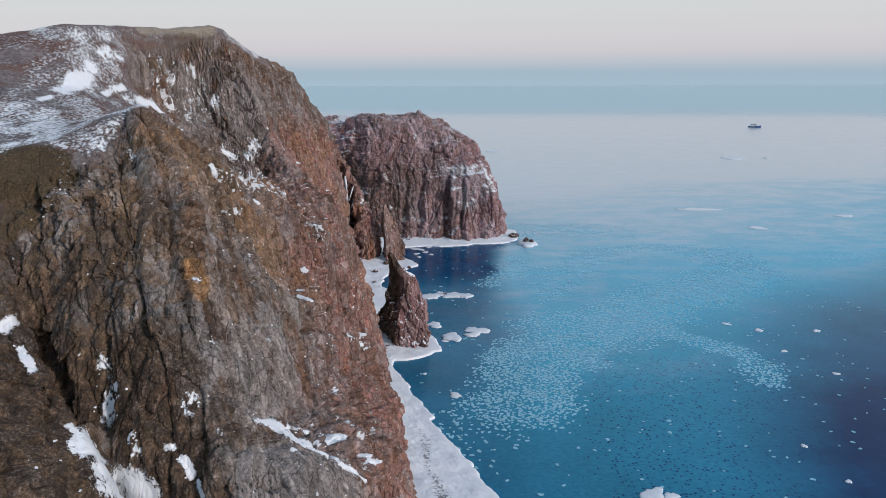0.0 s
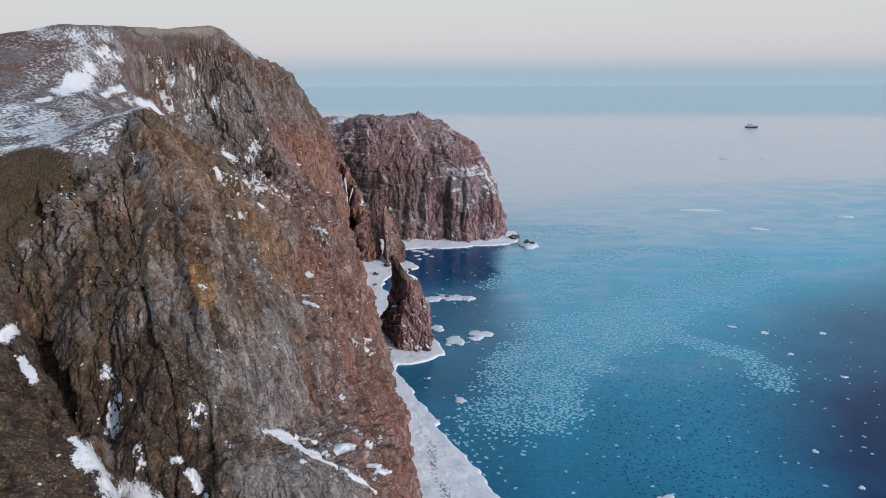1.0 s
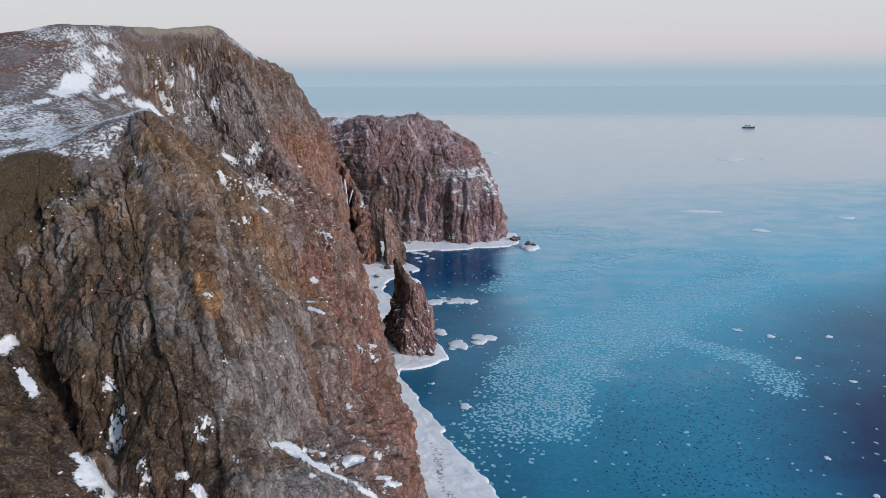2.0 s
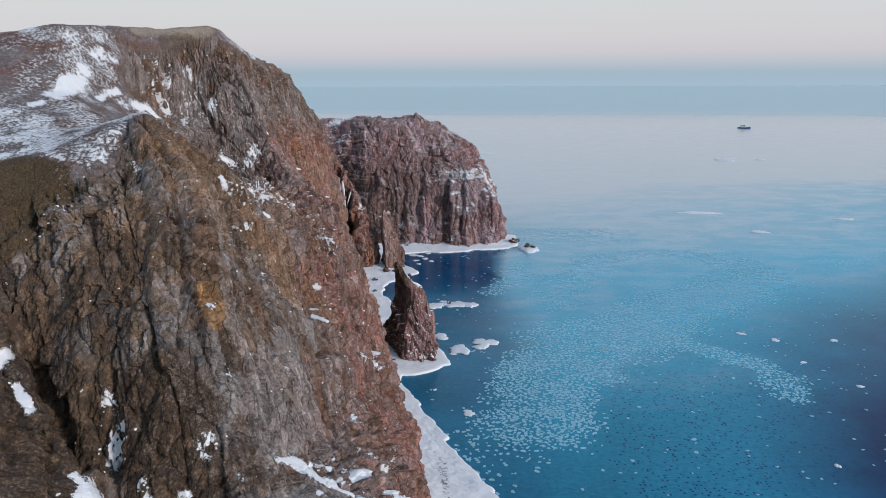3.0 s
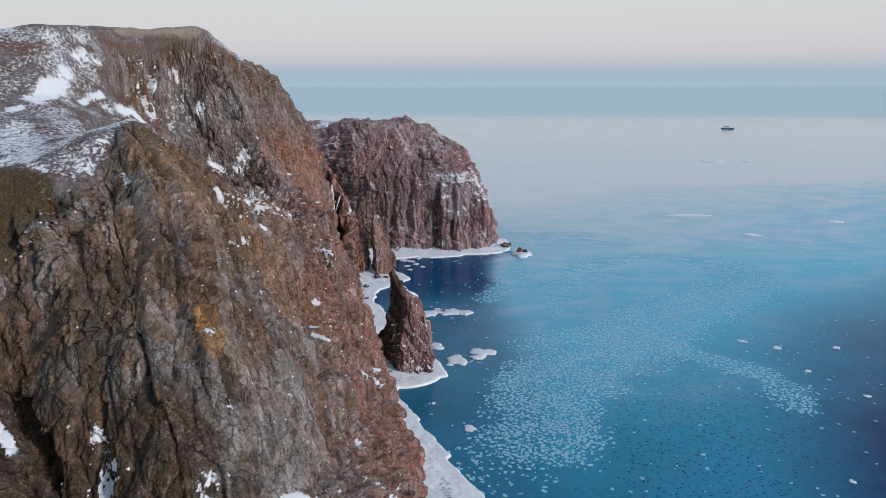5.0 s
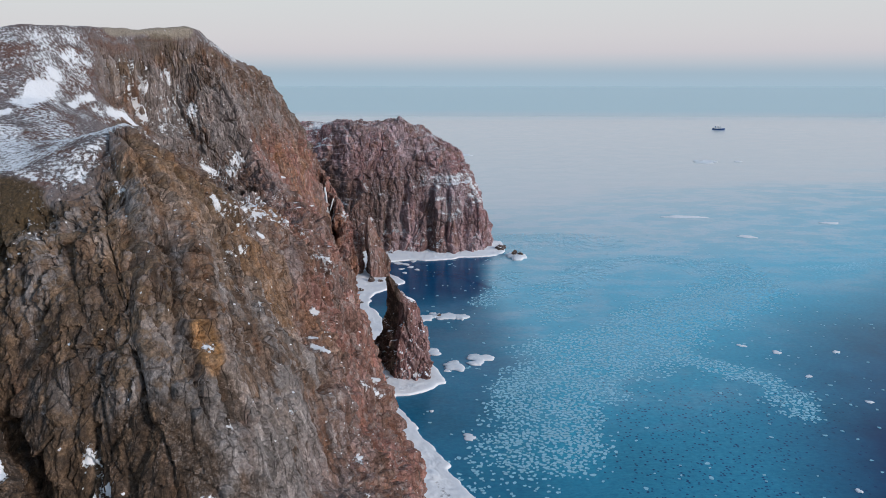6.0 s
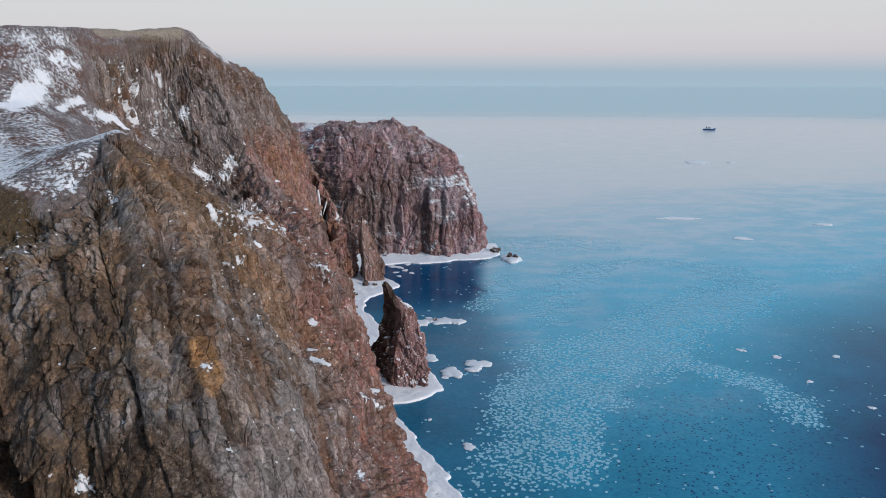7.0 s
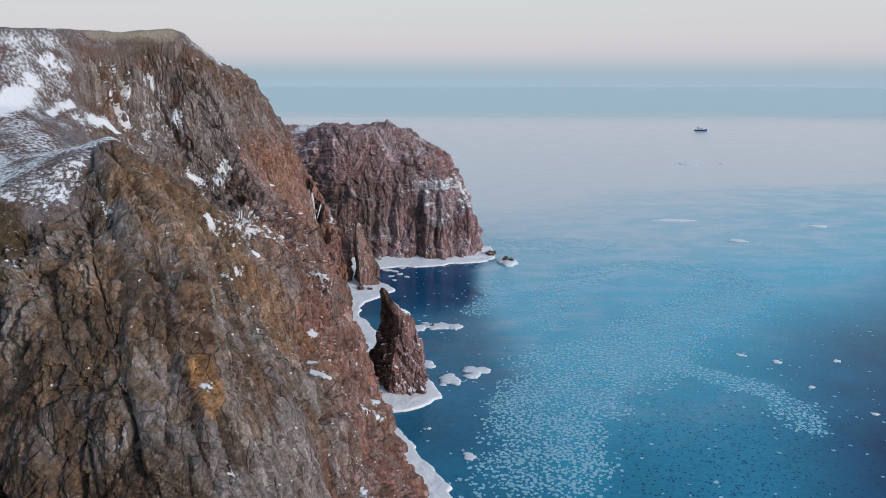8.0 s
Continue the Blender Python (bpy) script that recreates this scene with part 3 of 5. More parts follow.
def near(p, c, r):
    return np.exp(-(((p - np.array(c, float)) / np.array(r, float)) ** 2).sum(1))


DRIFTS, DUSTINGS = [], []
OUT = np.array((0.31, -0.87, 0.39))  # the way that the broken face looks


def clinging(p, a, b, r):
    """Like strip, but what lies deeper in or further out of the broken face counts as near."""
    a, b = np.array(a, float), np.array(b, float)
    reach = 5.0 * r
    some = np.nonzero(((p > np.minimum(a, b) - reach) & (p < np.maximum(a, b) + reach)).all(1))[0]
    out = np.zeros(len(p))
    q = p[some]
    t = np.clip(((q - a) @ (b - a)) / ((b - a) @ (b - a)), 0, 1)
    v = q - a - t[:, None] * (b - a)
    d2 = (v * v).sum(1) - 0.85 * (v @ OUT) ** 2
    out[some] = np.exp(-np.maximum(d2, 0) / r**2)
    return out


def drifted(a, b, r, k=1.0):
    """Deep snow from a to b that has filled the rock smooth."""
    DRIFTS.append((a, b, r, k))


def dusted(a, b, r, k=0.62):
    """Broken patches of snow that cling to the rock from a to b."""
    DUSTINGS.append((a, b, r, k))


# the gully, the shelf below the wall, the rim
drifted((-47.7, 88.1, 46.3), (-46.9, 88.2, 45.5), 0.64, 1.1)
drifted((-46.9, 88.2, 45.5), (-45.5, 87.2, 45.1), 0.64, 1.1)
drifted((-45.5, 87.2, 45.1), (-44.4, 86.7, 44.2), 1.58, 1.3)
drifted((-44.4, 86.7, 44.2), (-44.0, 87.7, 42.4), 1.59, 1.3)
drifted((-44.0, 87.7, 42.4), (-42.0, 85.2, 42.2), 1.78, 1.3)
drifted((-42.0, 85.2, 42.2), (-40.1, 82.9, 41.9), 1.74, 1.3)
drifted((-40.1, 82.9, 41.9), (-43.2, 92.8, 34.8), 2.48, 1.3)
drifted((-43.2, 92.8, 34.8), (-41.2, 92.0, 34.0), 2.61, 1.3)
drifted((-61.4, 100.6, 55.4), (-61.1, 101.2, 55.8), 1.32, 1.1)
drifted((-58.5, 98.1, 52.9), (-56.9, 96.6, 52.0), 0.7, 1.1)
drifted((-56.9, 96.6, 52.0), (-55.6, 95.4, 51.0), 0.69, 1.1)
drifted((-28.5, 104.8, 38.9), (-26.7, 107.4, 37.2), 0.71, 1.1)
drifted((-26.7, 107.4, 37.2), (-25.3, 106.6, 36.6), 1.07, 1.2)
drifted((-25.3, 106.6, 36.6), (-24.1, 106.7, 35.4), 1.07, 1.2)
drifted((-24.1, 106.7, 35.4), (-22.4, 107.3, 34.1), 0.84, 1.2)
drifted((-22.4, 107.3, 34.1), (-20.8, 107.7, 32.9), 0.84, 1.2)
drifted((-20.8, 107.7, 32.9), (-19.2, 107.5, 32.0), 0.6, 1.15)
drifted((-19.2, 107.5, 32.0), (-17.8, 108.8, 30.3), 0.61, 1.15)
drifted((-17.8, 108.8, 30.3), (-15.9, 108.1, 29.4), 0.61, 1.15)
drifted((-15.9, 108.1, 29.4), (-14.4, 109.8, 27.2), 0.62, 1.15)
drifted((-14.4, 109.8, 27.2), (-12.4, 108.6, 26.6), 0.62, 1.15)
drifted((-24.7, 109.8, 35.5), (-22.5, 112.8, 32.7), 0.62, 1.1)
drifted((-22.5, 112.8, 32.7), (-22.5, 118.2, 31.3), 0.51, 1.1)
drifted((-22.1, 100.5, 36.3), (-21.4, 101.8, 35.3), 0.46, 1.0)
drifted((-28.7, 90.4, 38.9), (-27.3, 90.8, 39.2), 0.36, 1.0)
drifted((-35.4, 93.0, 39.0), (-34.2, 92.1, 37.1), 0.76, 1.0)
drifted((-33.3, 92.1, 36.1), (-32.4, 90.8, 34.7), 0.38, 1.05)
drifted((-37.9, 93.6, 40.4), (-36.9, 94.0, 40.2), 0.66, 0.95)
drifted((-35.2, 106.5, 53.1), (-33.6, 103.8, 51.4), 0.4, 1.1)
drifted((-82.6, 202.9, 83.1), (-82.2, 208.8, 82.2), 2.38, 1.1)
drifted((-82.2, 208.8, 82.2), (-82.3, 216.4, 81.1), 2.45, 1.1)
drifted((-82.3, 216.4, 81.1), (-79.4, 217.6, 78.5), 1.36, 1.0)
drifted((-79.4, 217.6, 78.5), (-76.4, 215.6, 76.5), 0.68, 0.9)
drifted((-76.4, 215.6, 76.5), (-76.3, 222.5, 73.8), 0.68, 0.9)
drifted((-41.5, 134.9, 74.0), (-41.1, 135.1, 71.9), 0.63, 1.0)
drifted((-38.9, 139.5, 68.4), (-38.0, 144.0, 65.8), 0.73, 1.05)
drifted((-69.5, 239.2, 66.0), (-66.7, 240.8, 64.2), 0.98, 0.95)
drifted((-51.4, 124.0, 77.7), (-50.6, 123.0, 76.5), 0.79, 0.95)
drifted((-38.7, 151.5, 64.8), (-37.6, 151.7, 64.1), 0.46, 0.95)
# thin snow on the wall
dusted((-49.5, 102.3, 49.4), (-48.5, 102.6, 47.9), 1.31, 0.64)
dusted((-47.8, 98.7, 42.7), (-47.5, 99.7, 44.2), 1.62, 0.64)
dusted((-47.5, 99.7, 44.2), (-47.0, 100.4, 45.8), 1.62, 0.64)
dusted((-35.2, 97.3, 46.3), (-35.2, 96.0, 44.8), 1.31, 0.64)
dusted((-43.1, 94.4, 41.4), (-42.0, 93.6, 39.7), 1.03, 0.64)
dusted((-46.1, 84.9, 45.2), (-45.5, 84.3, 44.9), 0.57, 0.64)
dusted((-21.2, 160.6, 32.3), (-20.7, 160.5, 31.5), 0.93, 0.64)
dusted((-18.8, 163.7, 29.2), (-17.7, 167.1, 26.6), 0.96, 0.64)
dusted((-19.0, 125.8, 29.4), (-16.1, 123.2, 28.9), 1.01, 0.64)
dusted((-14.6, 123.0, 27.1), (-14.3, 140.2, 19.3), 1.07, 0.64)
dusted((-62.7, 243.5, 64.1), (-61.3, 247.7, 67.3), 2.75, 0.64)
dusted((-40.5, 160.7, 67.0), (-41.1, 170.7, 67.1), 2.02, 0.64)
dusted((-41.1, 170.7, 67.1), (-40.8, 170.7, 67.2), 2.47, 0.64)
dusted((-39.7, 146.7, 69.4), (-41.8, 157.3, 67.5), 1.29, 0.64)
dusted((-38.5, 140.2, 64.5), (-39.1, 133.5, 66.0), 1.04, 0.64)
dusted((-56.2, 267.9, 64.1), (-55.9, 267.9, 64.2), 1.18, 0.64)
dusted((-33.3, 175.4, 57.3), (-29.8, 171.0, 55.9), 1.13, 0.64)
dusted((-29.8, 171.0, 55.9), (-27.7, 169.9, 53.8), 1.11, 0.64)
dusted((-40.4, 137.9, 71.7), (-40.1, 146.5, 69.7), 3.49, 0.51)
dusted((-40.1, 146.5, 69.7), (-40.8, 160.5, 66.9), 3.76, 0.51)
dusted((-40.8, 160.5, 66.9), (-38.3, 163.1, 65.6), 3.94, 0.51)
dusted((-38.3, 163.1, 65.6), (-36.4, 169.2, 63.7), 4.04, 0.51)
dusted((-47.8, 230.8, 55.8), (-47.5, 230.8, 55.9), 4.96, 0.45)
dusted((-35.2, 179.2, 60.0), (-33.0, 177.5, 56.9), 4.32, 0.45)
dusted((-33.0, 177.5, 56.9), (-29.7, 169.4, 55.1), 4.21, 0.45)
dusted((-29.7, 169.4, 55.1), (-28.1, 170.3, 51.5), 4.13, 0.45)
dusted((-69.0, 240.5, 65.7), (-65.7, 240.8, 62.8), 3.62, 0.55)
dusted((-65.7, 240.8, 62.8), (-65.4, 240.8, 62.9), 3.08, 0.55)
dusted((-40.5, 123.5, 71.8), (-39.3, 122.9, 69.7), 3.07, 0.35)
dusted((-39.3, 122.9, 69.7), (-40.2, 129.0, 66.5), 3.14, 0.35)
dusted((-40.2, 129.0, 66.5), (-38.2, 125.8, 64.9), 3.18, 0.35)
dusted((-38.2, 125.8, 64.9), (-36.6, 124.0, 63.0), 3.12, 0.35)
dusted((-24.1, 133.8, 36.7), (-22.7, 142.0, 31.7), 5.43, 0.35)
dusted((-22.7, 142.0, 31.7), (-19.9, 141.4, 30.1), 5.59, 0.35)
dusted((-19.9, 141.4, 30.1), (-18.4, 152.3, 23.4), 5.81, 0.35)
dusted((-18.4, 152.3, 23.4), (-15.5, 153.1, 21.1), 6.06, 0.35)
# chutes in the face below the hill
dusted((-84.4, 228.3, 87.5), (-84.8, 233.4, 83.8), 2.66, 0.64)
dusted((-84.8, 233.4, 83.8), (-83.5, 233.9, 80.0), 2.69, 0.64)
dusted((-82.4, 237.6, 92.0), (-83.4, 237.3, 86.6), 1.81, 0.64)
dusted((-80.1, 246.0, 91.3), (-79.7, 246.0, 89.6), 2.1, 0.64)
dusted((-78.2, 248.5, 86.4), (-79.2, 245.2, 83.2), 2.34, 0.64)
dusted((-79.2, 245.2, 83.2), (-80.1, 241.5, 80.2), 2.31, 0.64)
dusted((-73.9, 250.0, 82.4), (-74.0, 245.2, 78.4), 1.63, 0.64)
dusted((-80.6, 240.7, 79.5), (-79.2, 238.4, 76.2), 1.6, 0.64)
dusted((-85.0, 232.0, 93.3), (-83.8, 237.1, 89.5), 7.64, 0.47)
dusted((-83.8, 237.1, 89.5), (-81.9, 240.9, 85.6), 7.76, 0.47)
dusted((-81.9, 240.9, 85.6), (-79.8, 244.2, 81.6), 7.84, 0.47)
dusted((-79.8, 244.2, 81.6), (-77.0, 245.8, 77.5), 7.89, 0.47)
# the hill
drifted((-89.6, 205.2, 95.8), (-88.6, 209.1, 95.2), 3.08, 1.1)
drifted((-88.4, 208.6, 94.7), (-87.6, 211.9, 94.1), 1.11, 0.9)
drifted((-86.5, 175.4, 86.3), (-86.6, 179.7, 87.5), 2.89, 1.15)
drifted((-86.6, 179.7, 87.5), (-86.9, 184.4, 88.7), 2.95, 1.15)
drifted((-86.9, 184.4, 88.7), (-88.3, 195.7, 91.7), 2.66, 1.1)
drifted((-83.7, 190.1, 85.0), (-84.3, 196.8, 85.8), 1.24, 1.0)
drifted((-84.5, 197.3, 86.1), (-84.5, 203.7, 86.5), 1.49, 1.0)
drifted((-86.4, 165.0, 84.7), (-86.4, 168.0, 85.0), 1.47, 0.9)
drifted((-72.7, 135.0, 79.7), (-72.1, 139.2, 80.6), 1.37, 0.8)
drifted((-72.1, 139.2, 80.6), (-74.4, 149.5, 81.2), 1.43, 0.8)
drifted((-72.7, 124.7, 77.5), (-73.4, 128.1, 78.4), 2.0, 0.9)
dusted((-78.1, 154.4, 81.7), (-78.4, 149.6, 81.2), 4.01, 0.55)
dusted((-78.4, 149.6, 81.2), (-78.2, 144.3, 80.8), 3.91, 0.55)
dusted((-78.2, 144.3, 80.8), (-78.8, 140.7, 80.4), 3.82, 0.55)
dusted((-94.6, 179.3, 91.3), (-93.0, 184.3, 93.3), 3.69, 0.55)
dusted((-93.0, 184.3, 93.3), (-91.6, 190.2, 95.4), 3.77, 0.55)
dusted((-91.6, 190.2, 95.4), (-91.9, 200.4, 97.8), 3.89, 0.55)
dusted((-90.7, 161.4, 85.5), (-92.1, 169.3, 86.7), 3.75, 0.57)
dusted((-92.1, 169.3, 86.7), (-92.3, 175.4, 88.2), 3.88, 0.57)
dusted((-92.3, 175.4, 88.2), (-91.2, 179.2, 89.7), 3.96, 0.57)
dusted((-91.2, 179.2, 89.7), (-90.0, 183.3, 91.4), 4.02, 0.57)
dusted((-83.5, 156.2, 83.3), (-82.0, 160.3, 83.4), 2.26, 0.45)
dusted((-82.0, 160.3, 83.4), (-81.2, 166.0, 83.5), 2.3, 0.45)
dusted((-81.2, 166.0, 83.5), (-79.2, 169.6, 83.6), 2.35, 0.45)
dusted((-79.2, 169.6, 83.6), (-80.5, 181.0, 83.5), 2.43, 0.45)
dusted((-61.4, 128.3, 80.3), (-60.6, 123.8, 77.7), 3.17, 0.44)
dusted((-60.6, 123.8, 77.7), (-60.5, 121.3, 75.1), 3.1, 0.44)
dusted((-60.5, 121.3, 75.1), (-59.9, 117.5, 72.7), 3.04, 0.44)
dusted((-56.8, 131.3, 81.9), (-55.3, 130.9, 80.5), 2.15, 0.44)
dusted((-55.3, 130.9, 80.5), (-52.4, 126.9, 79.4), 2.1, 0.44)


GROOVES, ZONES = [], []


def carved(a, b, r, depth):
    """A groove in the face, where a joint has opened or a slab has fallen out."""
    GROOVES.append((a, b, r, depth))


def zoned(kind, a, b, r, k=1.0):
    """Rock, soil or growth of one kind from a to b: 0 = peaty soil, 1 = grey slab, 2 = straw, 3 = dark shrubs, 4 = ochre scar."""
    ZONES.append((kind, a, b, r, k))


def colour_zones(q):
    out = np.zeros((len(q), 5))
    ragged = 0.35 * fbm(q * 0.22, 4, 88)
    for kind, a, b, r, k in ZONES:
        spread = clinging(q, a, b, r * 1.3)
        out[:, kind] = np.maximum(out[:, kind], k * smooth01(spread + ragged * (spread > 0.02), 0.25, 0.65))
    return out


# soil, slabs, straw and shrubs
zoned(0, (-50.9, 106.3, 60.2), (-51.0, 102.2, 49.4), 5.47, 0.55)
zoned(0, (-42.2, 101.0, 51.6), (-39.3, 95.2, 43.1), 5.17, 0.95)
zoned(0, (-39.3, 95.2, 43.1), (-37.2, 91.7, 34.0), 5.11, 0.95)
zoned(0, (-55.2, 102.7, 51.0), (-51.9, 99.1, 43.8), 4.12, 0.8)
zoned(0, (-50.8, 86.0, 48.5), (-43.9, 78.0, 43.8), 3.53, 0.75)
zoned(0, (-31.3, 100.5, 44.8), (-30.3, 89.4, 35.4), 2.35, 0.6)
zoned(0, (-64.1, 109.4, 61.1), (-61.2, 107.2, 54.7), 4.37, 0.7)
zoned(0, (-35.0, 107.4, 55.8), (-33.6, 106.1, 52.3), 1.06, 0.8)
zoned(1, (-42.5, 106.7, 62.6), (-39.9, 102.4, 56.2), 2.28, 0.9)
zoned(1, (-30.3, 112.7, 49.9), (-28.0, 109.3, 38.0), 2.05, 1.0)
zoned(1, (-29.2, 121.3, 48.9), (-25.8, 120.9, 36.7), 2.2, 0.9)
zoned(1, (-21.3, 96.9, 35.2), (-16.1, 103.8, 27.5), 3.98, 0.9)
zoned(1, (-25.9, 90.6, 38.8), (-23.8, 93.4, 33.8), 2.47, 0.8)
zoned(1, (-54.6, 266.5, 62.6), (-47.5, 231.1, 55.8), 3.85, 0.9)
zoned(1, (-67.4, 252.0, 82.6), (-63.1, 245.9, 66.6), 5.04, 0.7)
zoned(1, (-37.3, 100.7, 51.7), (-34.4, 98.3, 47.6), 2.21, 0.5)
zoned(1, (-80.7, 243.1, 88.2), (-78.4, 239.1, 77.9), 4.2, 0.5)
zoned(2, (-87.9, 228.6, 102.5), (-84.9, 243.6, 103.6), 1.7, 0.9)
zoned(2, (-84.9, 243.6, 103.6), (-75.6, 253.7, 103.8), 1.97, 1.0)
zoned(3, (-69.5, 118.9, 73.5), (-62.9, 120.5, 75.0), 3.31, 0.95)
zoned(3, (-67.1, 114.8, 67.8), (-63.9, 117.8, 70.9), 2.64, 0.7)
zoned(3, (-83.9, 239.8, 99.3), (-79.6, 248.2, 100.4), 2.32, 0.5)
zoned(4, (-37.9, 109.6, 61.8), (-35.8, 106.0, 58.5), 1.24, 1.0)
zoned(4, (-38.3, 109.0, 62.9), (-37.7, 109.8, 61.8), 0.54, 0.9)
zoned(4, (-35.8, 105.9, 58.9), (-36.0, 107.3, 55.9), 0.44, 0.7)
zoned(0, (-44.0, 98.1, 46.0), (-40.3, 93.1, 40.0), 3.45, 0.9)
zoned(0, (-51.0, 109.9, 66.2), (-49.1, 105.6, 58.7), 3.67, 0.6)
zoned(3, (-71.9, 122.5, 77.1), (-63.5, 121.9, 76.2), 2.95, 0.95)
zoned(3, (-64.9, 118.2, 71.7), (-60.9, 119.7, 73.8), 2.45, 0.9)
zoned(3, (-67.1, 112.4, 67.4), (-65.0, 114.6, 68.8), 3.0, 0.8)
zoned(0, (-55.5, 89.7, 49.8), (-45.3, 77.0, 44.4), 4.8, 0.95)
zoned(0, (-58.0, 100.7, 52.6), (-57.1, 103.6, 45.4), 3.73, 0.8)
zoned(0, (-46.8, 82.9, 45.5), (-40.2, 79.4, 41.5), 3.88, 0.95)
zoned(0, (-60.1, 97.7, 54.6), (-54.7, 90.8, 49.3), 4.39, 0.9)
zoned(1, (-31.1, 104.2, 50.3), (-28.7, 102.0, 40.6), 2.1, 0.8)
zoned(1, (-34.9, 111.4, 62.2), (-32.7, 108.1, 54.3), 1.43, 0.5)
dusted((-47.4, 386.6, 28.2), (-39.6, 367.4, 27.0), 3.47, 0.6)
# open joints and fallen slabs
carved((-29.7, 118.8, 49.3), (-28.5, 113.9, 45.8), 0.57, 1.6)
carved((-28.5, 113.9, 45.8), (-28.1, 112.5, 41.2), 0.57, 1.6)
carved((-28.1, 112.5, 41.2), (-27.3, 109.4, 37.5), 0.56, 1.6)
carved((-32.5, 110.6, 55.3), (-31.0, 107.3, 51.6), 0.45, 1.0)
carved((-31.0, 107.3, 51.6), (-30.2, 106.3, 47.1), 0.44, 1.0)
carved((-30.2, 106.3, 47.1), (-29.7, 106.5, 42.2), 0.45, 1.0)
carved((-35.8, 107.6, 56.7), (-34.8, 107.1, 54.0), 0.89, 1.8)
carved((-34.8, 107.1, 54.0), (-33.4, 105.5, 51.6), 0.88, 1.8)
carved((-45.4, 107.7, 62.4), (-44.3, 105.2, 59.3), 0.72, 1.2)
carved((-44.3, 105.2, 59.3), (-43.5, 103.3, 56.2), 0.71, 1.2)
carved((-43.5, 103.3, 56.2), (-42.7, 101.6, 53.1), 0.7, 1.2)
carved((-21.3, 154.0, 28.7), (-19.4, 147.3, 26.3), 0.86, 1.3)
carved((-19.4, 147.3, 26.3), (-17.4, 138.8, 25.1), 0.83, 1.3)
carved((-17.4, 138.8, 25.1), (-14.7, 124.2, 27.6), 0.77, 1.3)
carved((-32.2, 159.2, 57.8), (-30.5, 155.0, 52.1), 0.74, 1.3)
carved((-30.5, 155.0, 52.1), (-29.3, 152.9, 46.1), 0.73, 1.3)
carved((-29.3, 152.9, 46.1), (-26.3, 141.0, 43.4), 0.7, 1.3)
carved((-29.2, 169.5, 53.1), (-27.5, 165.5, 48.0), 0.79, 1.2)
carved((-27.5, 165.5, 48.0), (-26.1, 163.7, 42.5), 0.78, 1.2)
carved((-26.1, 163.7, 42.5), (-23.4, 152.7, 40.1), 0.75, 1.2)
carved((-23.4, 152.7, 40.1), (-22.8, 155.7, 33.3), 0.74, 1.2)
carved((-27.1, 204.0, 40.7), (-23.9, 190.0, 36.4), 0.77, 1.0)
carved((-23.9, 190.0, 36.4), (-22.7, 191.7, 28.1), 0.75, 1.0)
carved((-22.7, 191.7, 28.1), (-18.8, 169.4, 28.3), 0.72, 1.0)
carved((-39.0, 175.6, 64.0), (-35.4, 160.9, 60.4), 0.66, 1.0)
carved((-35.4, 160.9, 60.4), (-33.2, 151.8, 56.5), 0.61, 1.0)
carved((-33.2, 151.8, 56.5), (-33.0, 152.3, 50.8), 0.6, 1.0)
carved((-18.0, 167.4, 26.2), (-16.7, 161.2, 23.0), 0.67, 1.0)
carved((-16.7, 161.2, 23.0), (-15.2, 153.2, 21.1), 0.65, 1.0)
carved((-15.2, 153.2, 21.1), (-13.7, 143.6, 20.3), 0.62, 1.0)
carved((-39.1, 111.4, 63.1), (-37.7, 109.3, 61.0), 0.81, 1.3)
carved((-35.7, 134.4, 58.6), (-34.0, 128.4, 55.9), 0.53, 0.9)
carved((-34.0, 128.4, 55.9), (-31.5, 119.0, 54.6), 0.5, 0.9)
carved((-31.5, 119.0, 54.6), (-31.0, 117.8, 51.1), 0.48, 0.9)
carved((-49.5, 104.0, 55.7), (-49.1, 102.9, 51.8), 0.63, 1.0)
carved((-49.1, 102.9, 51.8), (-48.7, 102.1, 47.7), 0.63, 1.0)
carved((-48.7, 102.1, 47.7), (-47.7, 99.8, 44.4), 0.63, 1.0)
carved((-47.7, 99.8, 44.4), (-46.1, 96.3, 41.7), 0.62, 1.0)
carved((-23.3, 151.9, 39.7), (-21.7, 150.8, 34.2), 0.61, 1.0)
carved((-21.7, 150.8, 34.2), (-20.9, 155.4, 26.3), 0.62, 1.0)
carved((-20.9, 155.4, 26.3), (-17.7, 141.6, 26.3), 0.61, 1.0)
carved((-49.3, 387.8, 30.1), (-47.2, 381.2, 15.4), 2.96, 3)
carved((-47.2, 381.2, 15.4), (-25.4, 211.0, 39.8), 2.29, 3)


